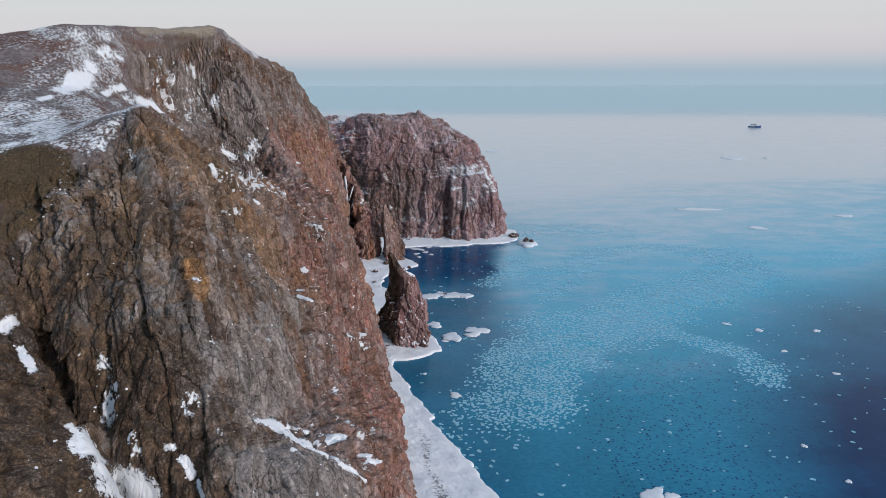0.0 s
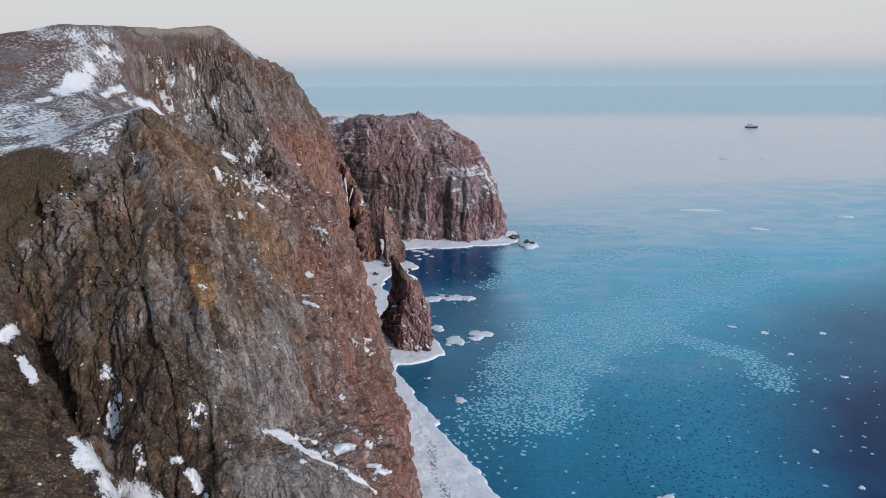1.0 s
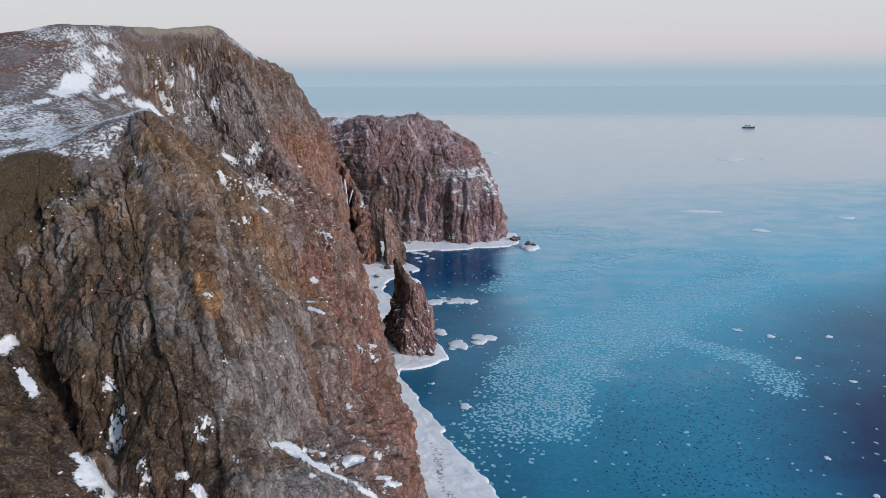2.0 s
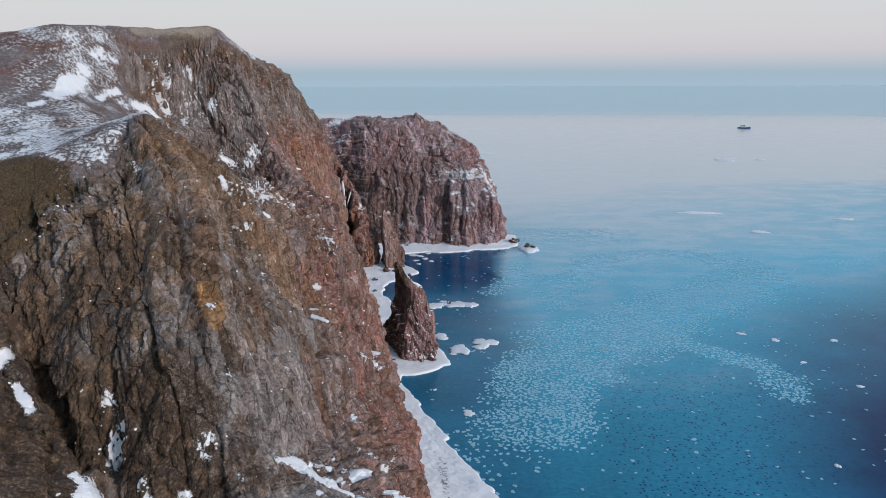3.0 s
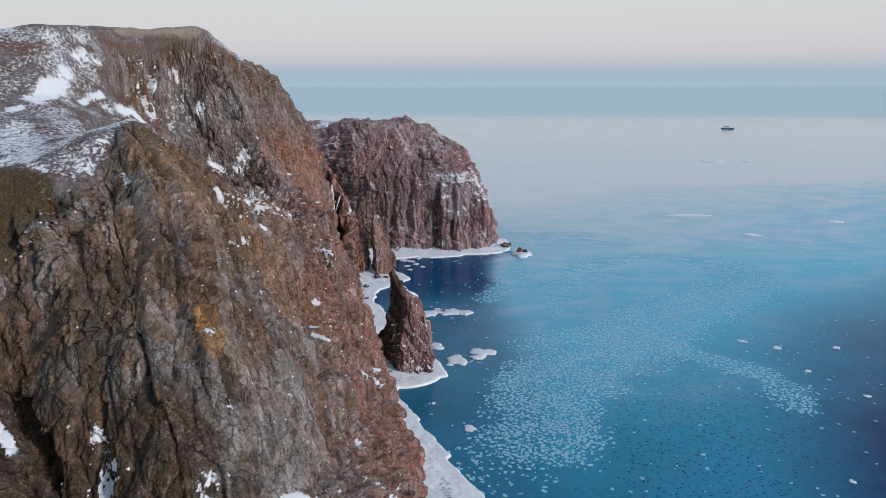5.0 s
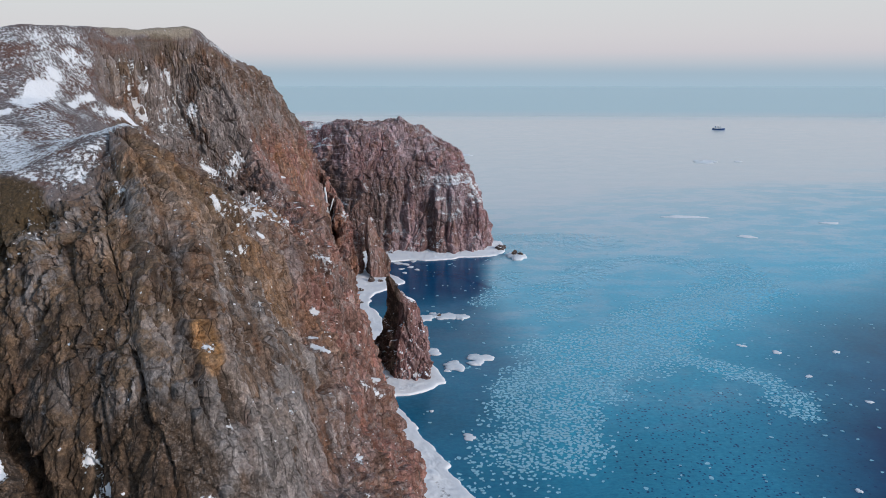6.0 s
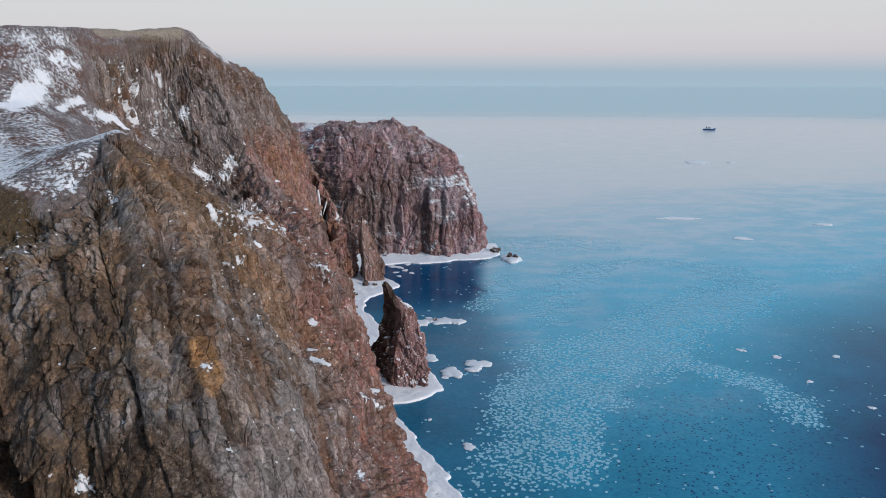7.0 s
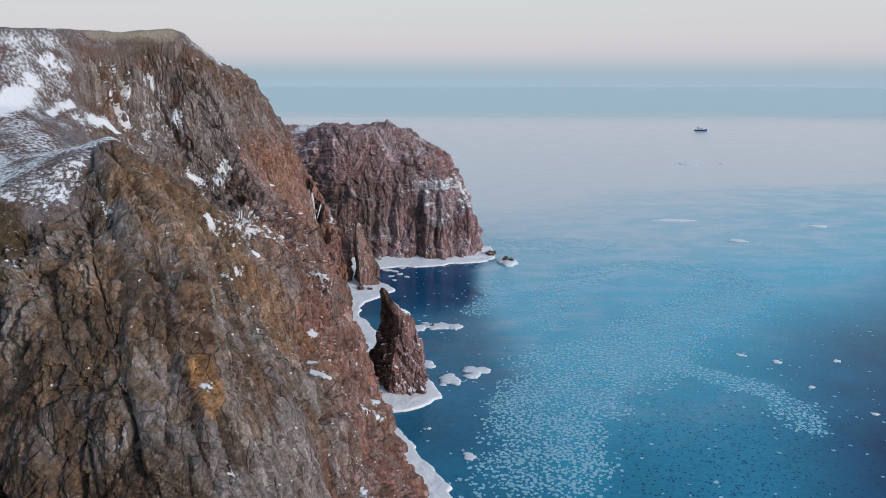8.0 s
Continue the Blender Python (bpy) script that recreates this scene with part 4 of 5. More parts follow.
def build_cliff():
    dense_s = np.array([0.2, 0.7, 1.2, 1.4, 1.5, 1.5, 1.5, 1.7, 1.9, 1.9, 1.8, 1.4, 1.1, 0.9, 0.8, 0.8, 0.8, 0.8, 0.4])
    dense_v = np.array([0.6, 0.8, 1.2, 1.3, 1.3, 1.3, 1.3, 1.2, 0.9, 0.8, 0.8, 0.25])
    cols, rows = int(430 / DETAIL), int(170 / DETAIL)
    g, us, uv = loft(PROFILES, cols, rows, 1.3 / DETAIL, 1.0 / DETAIL, dense_s, dense_v)
    n = grid_normals(g)
    p, nn = g.reshape(-1, 3), n.reshape(-1, 3)
    sv = np.stack([0.9 * p[:, 0] + 0.43 * p[:, 1], p[:, 2]], 1)  # along the face, and up it
    flank, upper = smooth01(us, 6.8, 8.4), smooth01(uv, 8.2, 8.8)
    # hollows where snow has drifted smooth: the gully and the shelf below the wall
    drift = np.zeros(len(p))
    for a, b, r, k in DRIFTS:
        drift = np.maximum(drift, k * clinging(p, a, b, r * 1.3))
    # turf on the flat shoulder of the near buttress and on the hill, bare rock elsewhere
    wob = 0.45 * fbm(p * 0.06, 3, 58)
    turf = smooth01(uv + wob + 0.12 * (5 - us).clip(-2, 2), 7.3, 7.9) * smooth01(7.0 + 0.9 * smooth01(uv, 9.3, 10.3) - us - wob, 0.0, 0.8)
    turf = np.maximum(turf, smooth01(uv + 0.5 * wob, 10.5, 10.85) * smooth01(14.0 - us, 0.0, 1.0))
    lumps = 0.7 * fbm(p * 0.12, 4, 50) + 0.14 * np.abs(fbm(p * 0.8, 3, 55))
    fall = 1 - 0.6 * smooth01(uv, 10.3, 11.0)
    rock = turf < 0.99
    relief = only(rock & (flank < 1) & (upper < 1), rock_relief, sv, p) * (1 - flank) * (1 - upper)
    relief += only(rock & (flank > 0) & (upper < 1), flank_relief, p) * flank * (1 - upper)
    relief += 0.8 * only(rock & (upper > 0), lambda a: flank_relief(a, 50, 0.9), p) * upper
    ground = colour_zones(p)
    relief *= 1 - 0.45 * ground[:, 0] - 0.4 * ground[:, 1]
    for a, b, r, depth in GROOVES:
        relief -= depth * np.minimum(1, 1.6 * clinging(p, a, b, r))
    g2 = p + outward(nn) * (relief * (1 - turf) * fall * (1 - 0.8 * np.clip(drift, 0, 1)))[:, None] + (0, 0, 1) * (lumps * turf)[:, None]
    n2 = grid_normals(g2.reshape(g.shape)).reshape(-1, 3)
    n_even = soften(soften(n2.reshape(g.shape), 2, 0), 2, 1).reshape(-1, 3)
    q = g2
    n_a, n_b = fbm(q * 0.06, 3, 61), fbm(q * 0.08, 3, 63)
    red = smooth01(us + 0.8 * n_a, 7.2, 9.0) * (1 - 0.85 * smooth01(uv + n_b, 8.2, 9.4)) * (0.55 + 0.45 * smooth01(n_b, -0.25, 0.2))
    moss = smooth01(uv + 1.2 * n_b, 6.3, 8.0) * (1 - smooth01(us + n_a, 6.6, 8.2))
    moss = np.maximum(moss, 0.95 * (1 - smooth01(us + 1.2 * n_b, 4.9, 6.6)))
    moss = np.maximum(moss, 0.7 * smooth01(uv + 0.5 * n_b, 10.1, 10.7))
    moss = np.maximum(moss, 0.15 * smooth01(uv + n_b, 9.3, 10.2))
    snow = snow_amount(q, n_even, 0.6, 0.2) * (0.25 + 0.75 * smooth01(n_b + 0.4 * fbm(q * 0.3, 2, 75), -0.1, 0.3)) * (0.55 + 0.2 * smooth01(us, 5.5, 8.0)) + 0.2 * smooth01(us, 5.0, 8.0) * smooth01(n_b, -0.2, 0.25)
    heath_snow = 0.455 - 0.02 * smooth01(uv, 9.2, 10.2) + 0.22 * fbm(q * (0.05, 0.035, 0.05), 3, 66) + 0.16 * fbm(q * (0.3, 0.18, 0.3), 1, 67)
    zones = colour_zones(q)
    snow = snow * (1 - turf) + turf * (heath_snow - 0.02)
    snow = snow * (1 - 0.95 * zones[:, 3]) * (1 - 0.5 * zones[:, 2])
    snow = snow * (1 - 0.8 * (1 - smooth01(us, 2.0, 2.6)) * (1 - turf))
    wind = 0.75 + 0.5 * fbm(q * 0.35, 3, 73)
    for a, b, r, k in DRIFTS:
        snow = np.maximum(snow, k * wind * clinging(q, a, b, r * 1.2))
    broken = np.clip(0.8 + 2.0 * fbm(q * (1.1, 1.1, 0.6), 3, 76) + 0.6 * (n_even[:, 2] - 0.3), 0.0, 1.2) * (1 - turf) + 0.85 * turf
    for a, b, r, k in DUSTINGS:
        snow = np.maximum(snow, k * broken * clinging(q, a, b, r * 1.3))
    ochre = zones[:, 4]
    # warm lichen-stained rock high on the near buttress, grey-brown rock in the face below the hill
    warm = smooth01(uv + n_b, 4.6, 6.6) * (1 - upper) * smooth01(us + n_a, 3.8, 5.2) * (1 - smooth01(us + n_a, 8.0, 9.6))
    ochre = np.maximum(ochre, 0.45 * warm * smooth01(fbm(q * (0.12, 0.12, 0.07), 4, 83), -0.3, 0.3))
    ochre = np.maximum(ochre, 0.3 * smooth01(us + n_a, 10.5, 12.5) * smooth01(fbm(q * (0.06, 0.06, 0.05), 3, 84), 0.0, 0.3) * (1 - upper))
    me = grid_mesh("cliff", g2.reshape(g.shape), sharp=True)
    give_masks(me, "masks", np.stack([red, moss, snow, ochre], 1))
    give_masks(me, "zones", zones[:, :4])
    give_lie(me, np.stack([0.9 * q[:, 0] + 0.43 * q[:, 1], q[:, 2]], 1), turf)
    me.materials.append(rock_near)
    ob = new("cliff", me)
    return tagged(ob, "high brown and red sea cliff with snow on its ledges and grassy top", "cliff", kind="structure")


build_cliff()


# ---------------------------------------------------------------- the headland beyond the bay
def build_headland():
    sections = [
        ((-104, 430, -3), (-103, 433, 18), (-102, 438, 38), (-101, 444, 50), (-100, 450, 58), (-102, 475, 60), (-108, 505, 48)),
        ((-64, 420, -3), (-63, 423, 18), (-62, 428, 38), (-61, 434, 54), (-60, 440, 63), (-62, 465, 65), (-70, 500, 50)),
        ((-38, 402, -3), (-39, 406, 15), (-40, 412, 35), (-41, 419, 52), (-44, 428, 67), (-46, 455, 66), (-50, 495, 50)),
        ((-21, 396, -3), (-22, 408, 12), (-22, 411, 33), (-22, 415, 50), (-28, 424, 65), (-28, 450, 66), (-34, 490, 50)),
        ((-7, 400, -3), (-7, 409, 12), (-5, 412, 32), (-6, 416, 50), (-13, 425, 68), (-14, 450, 67), (-18, 490, 50)),
        ((10, 398, -3), (11, 403, 12), (15, 406, 32), (10, 414, 48), (5, 424, 58), (-2, 455, 62), (-6, 490, 48)),
        ((31, 403, -3), (30.5, 408, 11), (27, 411, 28), (23, 416, 40), (20, 426, 50.5), (8, 460, 56), (2, 490, 45)),
        ((37, 412, -3), (34.5, 418, 10), (31, 424, 24), (25, 430, 38), (21, 438, 48), (8, 470, 53), (-2, 500, 42)),
        ((36, 450, -3), (34, 455, 12), (30, 458, 26), (25, 461, 38), (19, 465, 45), (5, 485, 48), (-8, 510, 38)),
        ((5, 520, -3), (4, 518, 12), (2, 515, 22), (0, 512, 30), (-2, 510, 36), (-6, 508, 40), (-14, 515, 38)),
    ]
    d = DETAIL * 1.5
    g, us, uv = loft(sections, int(255 / d), int(150 / d), 2.0 / d, 1.5 / d, np.array([0.5, 0.8, 1.1, 1.2, 1.2, 1.2, 1.1, 0.6, 0.25]), np.array([1.3, 1.3, 1.3, 1.3, 0.5, 0.2]))
    n = grid_normals(g)
    p, nn = g.reshape(-1, 3), n.reshape(-1, 3)
    top = smooth01(uv, 3.3, 4.1)
    tall = p[:, 2] + 4.5 * fbm(p * (0.03, 0.03, 0.03), 3, 185) - 0.12 * p[:, 0]
    bench = (tall / 8.5) % 1.0 - 0.5 + 0.5 * ((tall / 3.7) % 1.0 - 0.5)  # worn beds that end in ledges
    low = 1 - smooth01(p[:, 2], 24, 42)
    clefts = sum(d * np.exp(-((p[:, 0] - x0 - 0.05 * p[:, 2] - 1.2 * value_noise(p * 0.1, 186)) / w) ** 2) for x0, w, d in ((0.5, 1.6, 3.4), (-13, 2.0, 3.2), (9.5, 1.4, 2.4), (20, 1.5, 2.0), (-22, 1.6, 2.5)))
    bulk = 1.9 * facets(p * (0.085, 0.085, 0.05), 190, 0.25) + 1.0 * facets(p * (0.2, 0.2, 0.13), 192, 0.2)
    rough = 0.36 * facets(p * (0.55, 0.55, 0.4), 193) + 0.2 * facets(p * (1.2, 1.2, 0.9), 194)
    columns = 1.3 * facets(p * (0.22, 0.22, 0.025), 197, 0.2) + 0.5 * ridged(p * (0.12, 0.12, 0.012), 2, 191) - clefts
    patchy = 0.35 + 0.65 * smooth01(fbm(p * (0.05, 0.05, 0.02), 3, 198), -0.25, 0.3)
    knob = 3.2 * np.exp(-((p[:, 0] + 13) / 3.0) ** 2 - ((p[:, 1] - 431) / 5.0) ** 2)
    push = (bulk + rough + 1.5 * bench * patchy * (1 - 0.7 * low) + low * columns) * (1 - 0.5 * top)
    crags = 1.2 * facets(p * (0.16, 0.12, 0.1), 195) + 0.45 * facets(p * (0.4, 0.3, 0.3), 196)
    g2 = p + outward(nn) * push[:, None] + (0, 0, 1) * (crags * top + knob)[:, None]
    n2, q = grid_normals(g2.reshape(g.shape)).reshape(-1, 3), g2
    red = 0.5 + 0.5 * fbm(q * 0.05, 3, 161)
    moss = 0.15 + 0.3 * top
    n_even = soften(soften(n2.reshape(g.shape), 1, 0), 1, 1).reshape(-1, 3)
    snow = np.maximum(0.23 + snow_amount(q, n_even, 0.2, 0.5) * 0.22, 0.24 * top)
    snow = snow + 0.2 * near(q, (14, 408, 34), (24, 30, 13)) + 0.3 * fbm(q * (0.07, 0.07, 0.16), 5, 167)
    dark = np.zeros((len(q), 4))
    # darker tone low on the left part, ragged at its edge
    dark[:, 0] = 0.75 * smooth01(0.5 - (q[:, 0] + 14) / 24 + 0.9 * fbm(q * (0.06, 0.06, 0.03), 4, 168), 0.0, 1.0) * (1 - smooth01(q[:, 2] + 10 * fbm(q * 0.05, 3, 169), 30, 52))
    # shade of the cleft, painted dark into the low rock
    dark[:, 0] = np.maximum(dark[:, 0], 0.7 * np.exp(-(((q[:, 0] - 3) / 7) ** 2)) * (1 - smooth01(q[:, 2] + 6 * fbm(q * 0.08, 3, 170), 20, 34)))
    me = grid_mesh("headland", g2.reshape(g.shape), sharp=True)
    give_masks(me, "masks", np.stack([red, moss, snow, 0 * red], 1))
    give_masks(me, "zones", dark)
    give_lie(me, np.stack([q[:, 0] + 0.5 * q[:, 1], q[:, 2]], 1), 0 * red)
    me.materials.append(rock_head)
    return tagged(new("headland", me), "dark red rock headland dusted with snow above the sea", "headland", kind="structure")


build_headland()


# ---------------------------------------------------------------- free-standing rocks
def free_rock(name, levels, label, seed, detail=0.3, size=0.55, material=None, snow_base=0.6, wet_or_shaded=None):
    """A rock with arrises: each level is a height and the corners of its outline, counter-clockwise from above."""
    z = np.array([lv[0] for lv in levels], float)
    corners = np.array([lv[1] for lv in levels], float)
    rows = int((z[-1] - z[0]) * 1.3 / detail)
    want = np.linspace(z[0], z[-1], rows)
    ring = np.stack([np.stack([np.interp(want, z, corners[:, c, k]) for k in (0, 1)], 1) for c in range(corners.shape[1])], 1)
    sides = np.linalg.norm(np.roll(corners, -1, 1) - corners, axis=2).max(0)
    t = [(c, f) for c in range(len(sides)) for f in np.arange(0, 1, 1 / max(4, int(sides[c] / detail)))]
    xy = np.stack([ring[:, c] * (1 - f) + ring[:, (c + 1) % len(sides)] * f for c, f in t], 1)
    cols = len(t)
    g = np.concatenate([xy, np.repeat(want[:, None, None], cols, 1)], 2)
    wrapped = np.concatenate([g[:, -1:], g, g[:, :1]], 1)
    n = soften(grid_normals(wrapped), 2, 1)[:, 1:-1]
    p, nn = g.reshape(-1, 3), n.reshape(-1, 3)
    width = np.linalg.norm(xy - xy.mean(1, keepdims=True), axis=2).mean(1)
    thin = np.repeat(np.clip(width / 7.0, 0.08, 1.0), cols)
    rel = size * (0.14 * flank_relief(p * 1.25, seed, 1.0) + 1.5 * facets(p * (0.26, 0.26, 0.13), seed + 3, 0.15) + 0.55 * facets(p * (0.6, 0.6, 0.4), seed + 4) + 0.25 * facets(p * (1.3, 1.3, 0.9), seed + 5))
    g2 = (p + outward(nn) * (rel * thin)[:, None]).reshape(g.shape)
    wrapped = np.concatenate([g2[:, -1:], g2, g2[:, :1]], 1)
    n2, q = grid_normals(wrapped)[:, 1:-1].reshape(-1, 3), g2.reshape(-1, 3)
    red = 0.6 + 0.4 * fbm(q * 0.1, 3, seed + 7)
    west_shade = np.zeros((len(q), 4))
    if wet_or_shaded is not None:  # shade painted into the colour of the west side
        west_shade[:, 0] = 0.95 * smooth01(wet_or_shaded - q[:, 0] + 0.1 * (q[:, 2] - 12) + 2.0 * fbm(q * (0.3, 0.3, 0.15), 3, seed + 8), -0.7, 0.7)
    snow = snow_amount(q, n2, snow_base, 0.25)
    me = grid_mesh(name, g2, wrap=True, sharp=True)
    give_masks(me, "masks", np.stack([red, 0 * red, snow, 0 * red], 1))
    give_masks(me, "zones", west_shade)
    give_lie(me, np.stack([0.75 * q[:, 0] + 0.6 * q[:, 1], q[:, 2]], 1), 0 * red)
    me.materials.append(material or rock_near)
    return tagged(new(name, me), label, "rock")


free_rock("sea_rock", [(-2, ((-16.5, 235.6), (-5.3, 236), (-4.5, 248), (-15, 258), (-23, 255))), (3, ((-16.2, 236.3), (-5.2, 237), (-4.8, 247), (-15, 257), (-23.8, 254.5))),
                       (6.5, ((-16, 236.8), (-5.3, 238), (-5.2, 246.5), (-14, 256), (-24, 252.5))), (11.7, ((-14.8, 237.5), (-6.1, 239), (-6, 246), (-13, 251), (-21.2, 247))),
                       (18, ((-13.3, 238.5), (-7.4, 240.5), (-7.5, 245), (-12, 248), (-19, 245))), (22, ((-13, 239.5), (-7.9, 241.3), (-8.6, 244.5), (-13, 246.5), (-18.3, 244))), (23.8, ((-13.2, 239.9), (-9.4, 241.6), (-10, 244.3), (-13.5, 246), (-18.2, 243.8))),
                       (25.2, ((-14.9, 239.8), (-12, 241.2), (-12, 244), (-15, 245), (-18.3, 243.2))), (28, ((-16.2, 240.2), (-14.4, 241), (-14.6, 243), (-16.5, 243.5), (-18.2, 242.3))),
                       (31, ((-17.2, 240.4), (-16, 240.9), (-16, 242), (-17.3, 242.4), (-18.4, 241.6))), (32.3, ((-17.5, 240.9), (-17, 241), (-17, 241.4), (-17.5, 241.6), (-17.9, 241.3)))],
          "dark red rock stack with a thin pinnacle and snowy ledges", 200, size=0.9, material=rock_stack, snow_base=0.58, wet_or_shaded=-15.0)
free_rock("rock_spire", [(-2, ((-27, 352), (-18.3, 356), (-20, 368), (-30, 366))), (8, ((-27.3, 353), (-18.8, 357), (-21, 367), (-30, 365))), (15, ((-28, 355), (-21.5, 358.5), (-23, 366), (-30.5, 364))),
                         (21, ((-28.7, 357.5), (-24.3, 360), (-25.5, 364.5), (-30.3, 363))), (26, ((-28.6, 360), (-27, 361), (-27.5, 362.5), (-29.2, 362))), (28.6, ((-28.3, 361), (-28.1, 361), (-28.1, 361.2), (-28.3, 361.2)))],
          "steep red rock spire at the foot of the cliff", 300, size=0.7, material=rock_near)


# ---------------------------------------------------------------- snowy shore under the cliffs
def build_shore():
    """A strip of snow-covered beach and ice-foot: from the water's edge to under the rock."""
    edge = [(30, 95), (22, 120), (12.2, 146), (7.2, 159), (2.1, 170), (-2.2, 182), (-8, 198), (-13.7, 214), (-17.2, 226), (-12, 227), (-5, 231), (-1.5, 237), (-3, 245), (-8, 258),
            (-18, 263), (-19, 278), (-20, 298), (-29, 317), (-24, 333), (-11, 349), (-19, 362), (-24, 374), (-20, 385), (-8, 389), (5, 389), (18, 393), (35, 396), (42, 405), (41, 430)]
    inner = [(-12, 90), (-12, 110), (-13, 150), (-14, 165), (-15, 178), (-18, 186), (-21, 200), (-25, 215), (-27, 225), (-28, 232), (-28, 238), (-29, 246), (-31, 258), (-33, 268),
             (-34, 275), (-36, 282), (-39, 298), (-42, 318), (-44, 345), (-40, 362), (-44, 372), (-46, 385), (-38, 400), (-22, 410), (-5, 414), (14, 414), (28, 414), (32, 420), (30, 432)]
    # keep each inner point beside its own stretch of the edge
    at = np.linspace(0, len(edge) - 1, 900)
    e = np.stack([np.interp(at, range(len(edge)), np.array(edge, float)[:, k]) for k in (0, 1)], 1)
    i = np.stack([np.interp(at, range(len(edge)), np.array(inner, float)[:, k]) for k in (0, 1)], 1)
    e, i = soften(e, 4, 0), soften(i, 6, 0)
    way = e - i
    way /= np.linalg.norm(way, axis=1, keepdims=True)
    e3 = np.c_[e, 0 * at]
    lobes = 1.5 * np.abs(fbm(e3 * 0.28, 3, 90)) + 1.7 * fbm(e3 * 0.11, 2, 92)
    e = e + way * lobes[:, None]
    f = np.r_[0, 0, 0.012, 0.03, np.linspace(0.06, 1, 56)]
    rise = np.r_[-0.8, 0.12, 0.45, 0.6, 0.65 + 1.5 * np.linspace(0, 1, 56) ** 1.5]
    g = e[None] * (1 - f)[:, None, None] + i[None] * f[:, None, None]
    z = np.repeat(rise[:, None], 900, 1)
    g = np.concatenate([g, z[..., None]], -1)
    p = g.reshape(-1, 3)
    inland = np.repeat(f, 900)
    p[:, 2] += smooth01(inland, 0.02, 0.2) * (0.35 * fbm(p * (0.25, 0.25, 0), 4, 93) + 0.25 * np.abs(fbm(p * (0.9, 0.9, 0), 3, 94)))
    # a line of bare stones and frozen run-off along the beach, pebbles near the rock
    stones = (0.5 + 0.35 * fbm(p * (0.15, 0.08, 0), 3, 98)) * np.exp(-((inland - 0.50 - 0.22 * fbm(p * (0.07, 0.05, 0), 3, 95)) / 0.10) ** 2) * smooth01(192 - p[:, 1], 0, 25)
    stones = np.maximum(stones, 0.22 * smooth01(inland, 0.45, 0.7) * smooth01(195 - p[:, 1], 0, 25))
    stones = np.maximum(stones, 0.30 * smooth01(fbm(p * (0.12, 0.12, 0), 3, 96), 0.15, 0.4))
    me = grid_mesh("snow_shore", g)
    give_masks(me, "masks", np.stack([stones, 0 * stones, 0 * stones, 0 * stones + 1], 1))
    me.materials.append(shore_snow)
    me.polygons.foreach_set("use_smooth", np.ones(len(me.polygons), bool))
    return tagged(new("shore", me), "snow-covered shingle beach with an icy edge under the cliff", "beach", kind="structure")


build_shore()


# ---------------------------------------------------------------- ice on the water
def floe_bmesh(rx, ry, thick, seed, points=34):
    """A floe: an uneven rounded outline with an overhanging rim and a softly heaped top."""
    rng = random.Random(seed)
    ph = [rng.uniform(0, 6.28) for _ in range(4)]
    bm = bmesh.new()
    rings = []
    for scale, z in ((0.86, -0.3 * thick), (1.0, 0.15 * thick), (0.97, 0.6 * thick), (0.84, 0.92 * thick), (0.5, 1.12 * thick)):
        ring = []
        for k in range(points):
            a = 2 * math.pi * k / points
            r = scale * (1 + 0.16 * math.sin(2 * a + ph[0]) + 0.13 * math.sin(3 * a + ph[1]) + 0.10 * math.sin(5 * a + ph[2]) + 0.07 * math.sin(8 * a + ph[3]) + rng.uniform(-0.03, 0.03))
            ring.append(bm.verts.new((rx * r * math.cos(a), ry * r * math.sin(a), z + (rng.uniform(-0.05, 0.05) * thick if scale < 0.9 else 0))))
        rings.append(ring)
    for lo, hi in zip(rings, rings[1:]):
        for k in range(points):
            bm.faces.new((lo[k], lo[(k + 1) % points], hi[(k + 1) % points], hi[k]))
    top = bm.verts.new((0, 0, 1.2 * thick))
    for k in range(points):
        bm.faces.new((rings[-1][k], rings[-1][(k + 1) % points], top))
    for f in bm.faces:
        f.smooth = True
    return bm


def floe(x, y, rx, ry, turn=0, thick=0.7, label="snow-covered ice floe afloat in the bay", group="ice floes in the bay"):
    floe.count += 1
    ob = part("ice_floe", floe_bmesh(rx, ry, thick, floe.count), floe_snow)
    ob.matrix_world = pose(x, y, 0, 0, 0, turn)
    return tagged(ob, label, "ice floe", group)


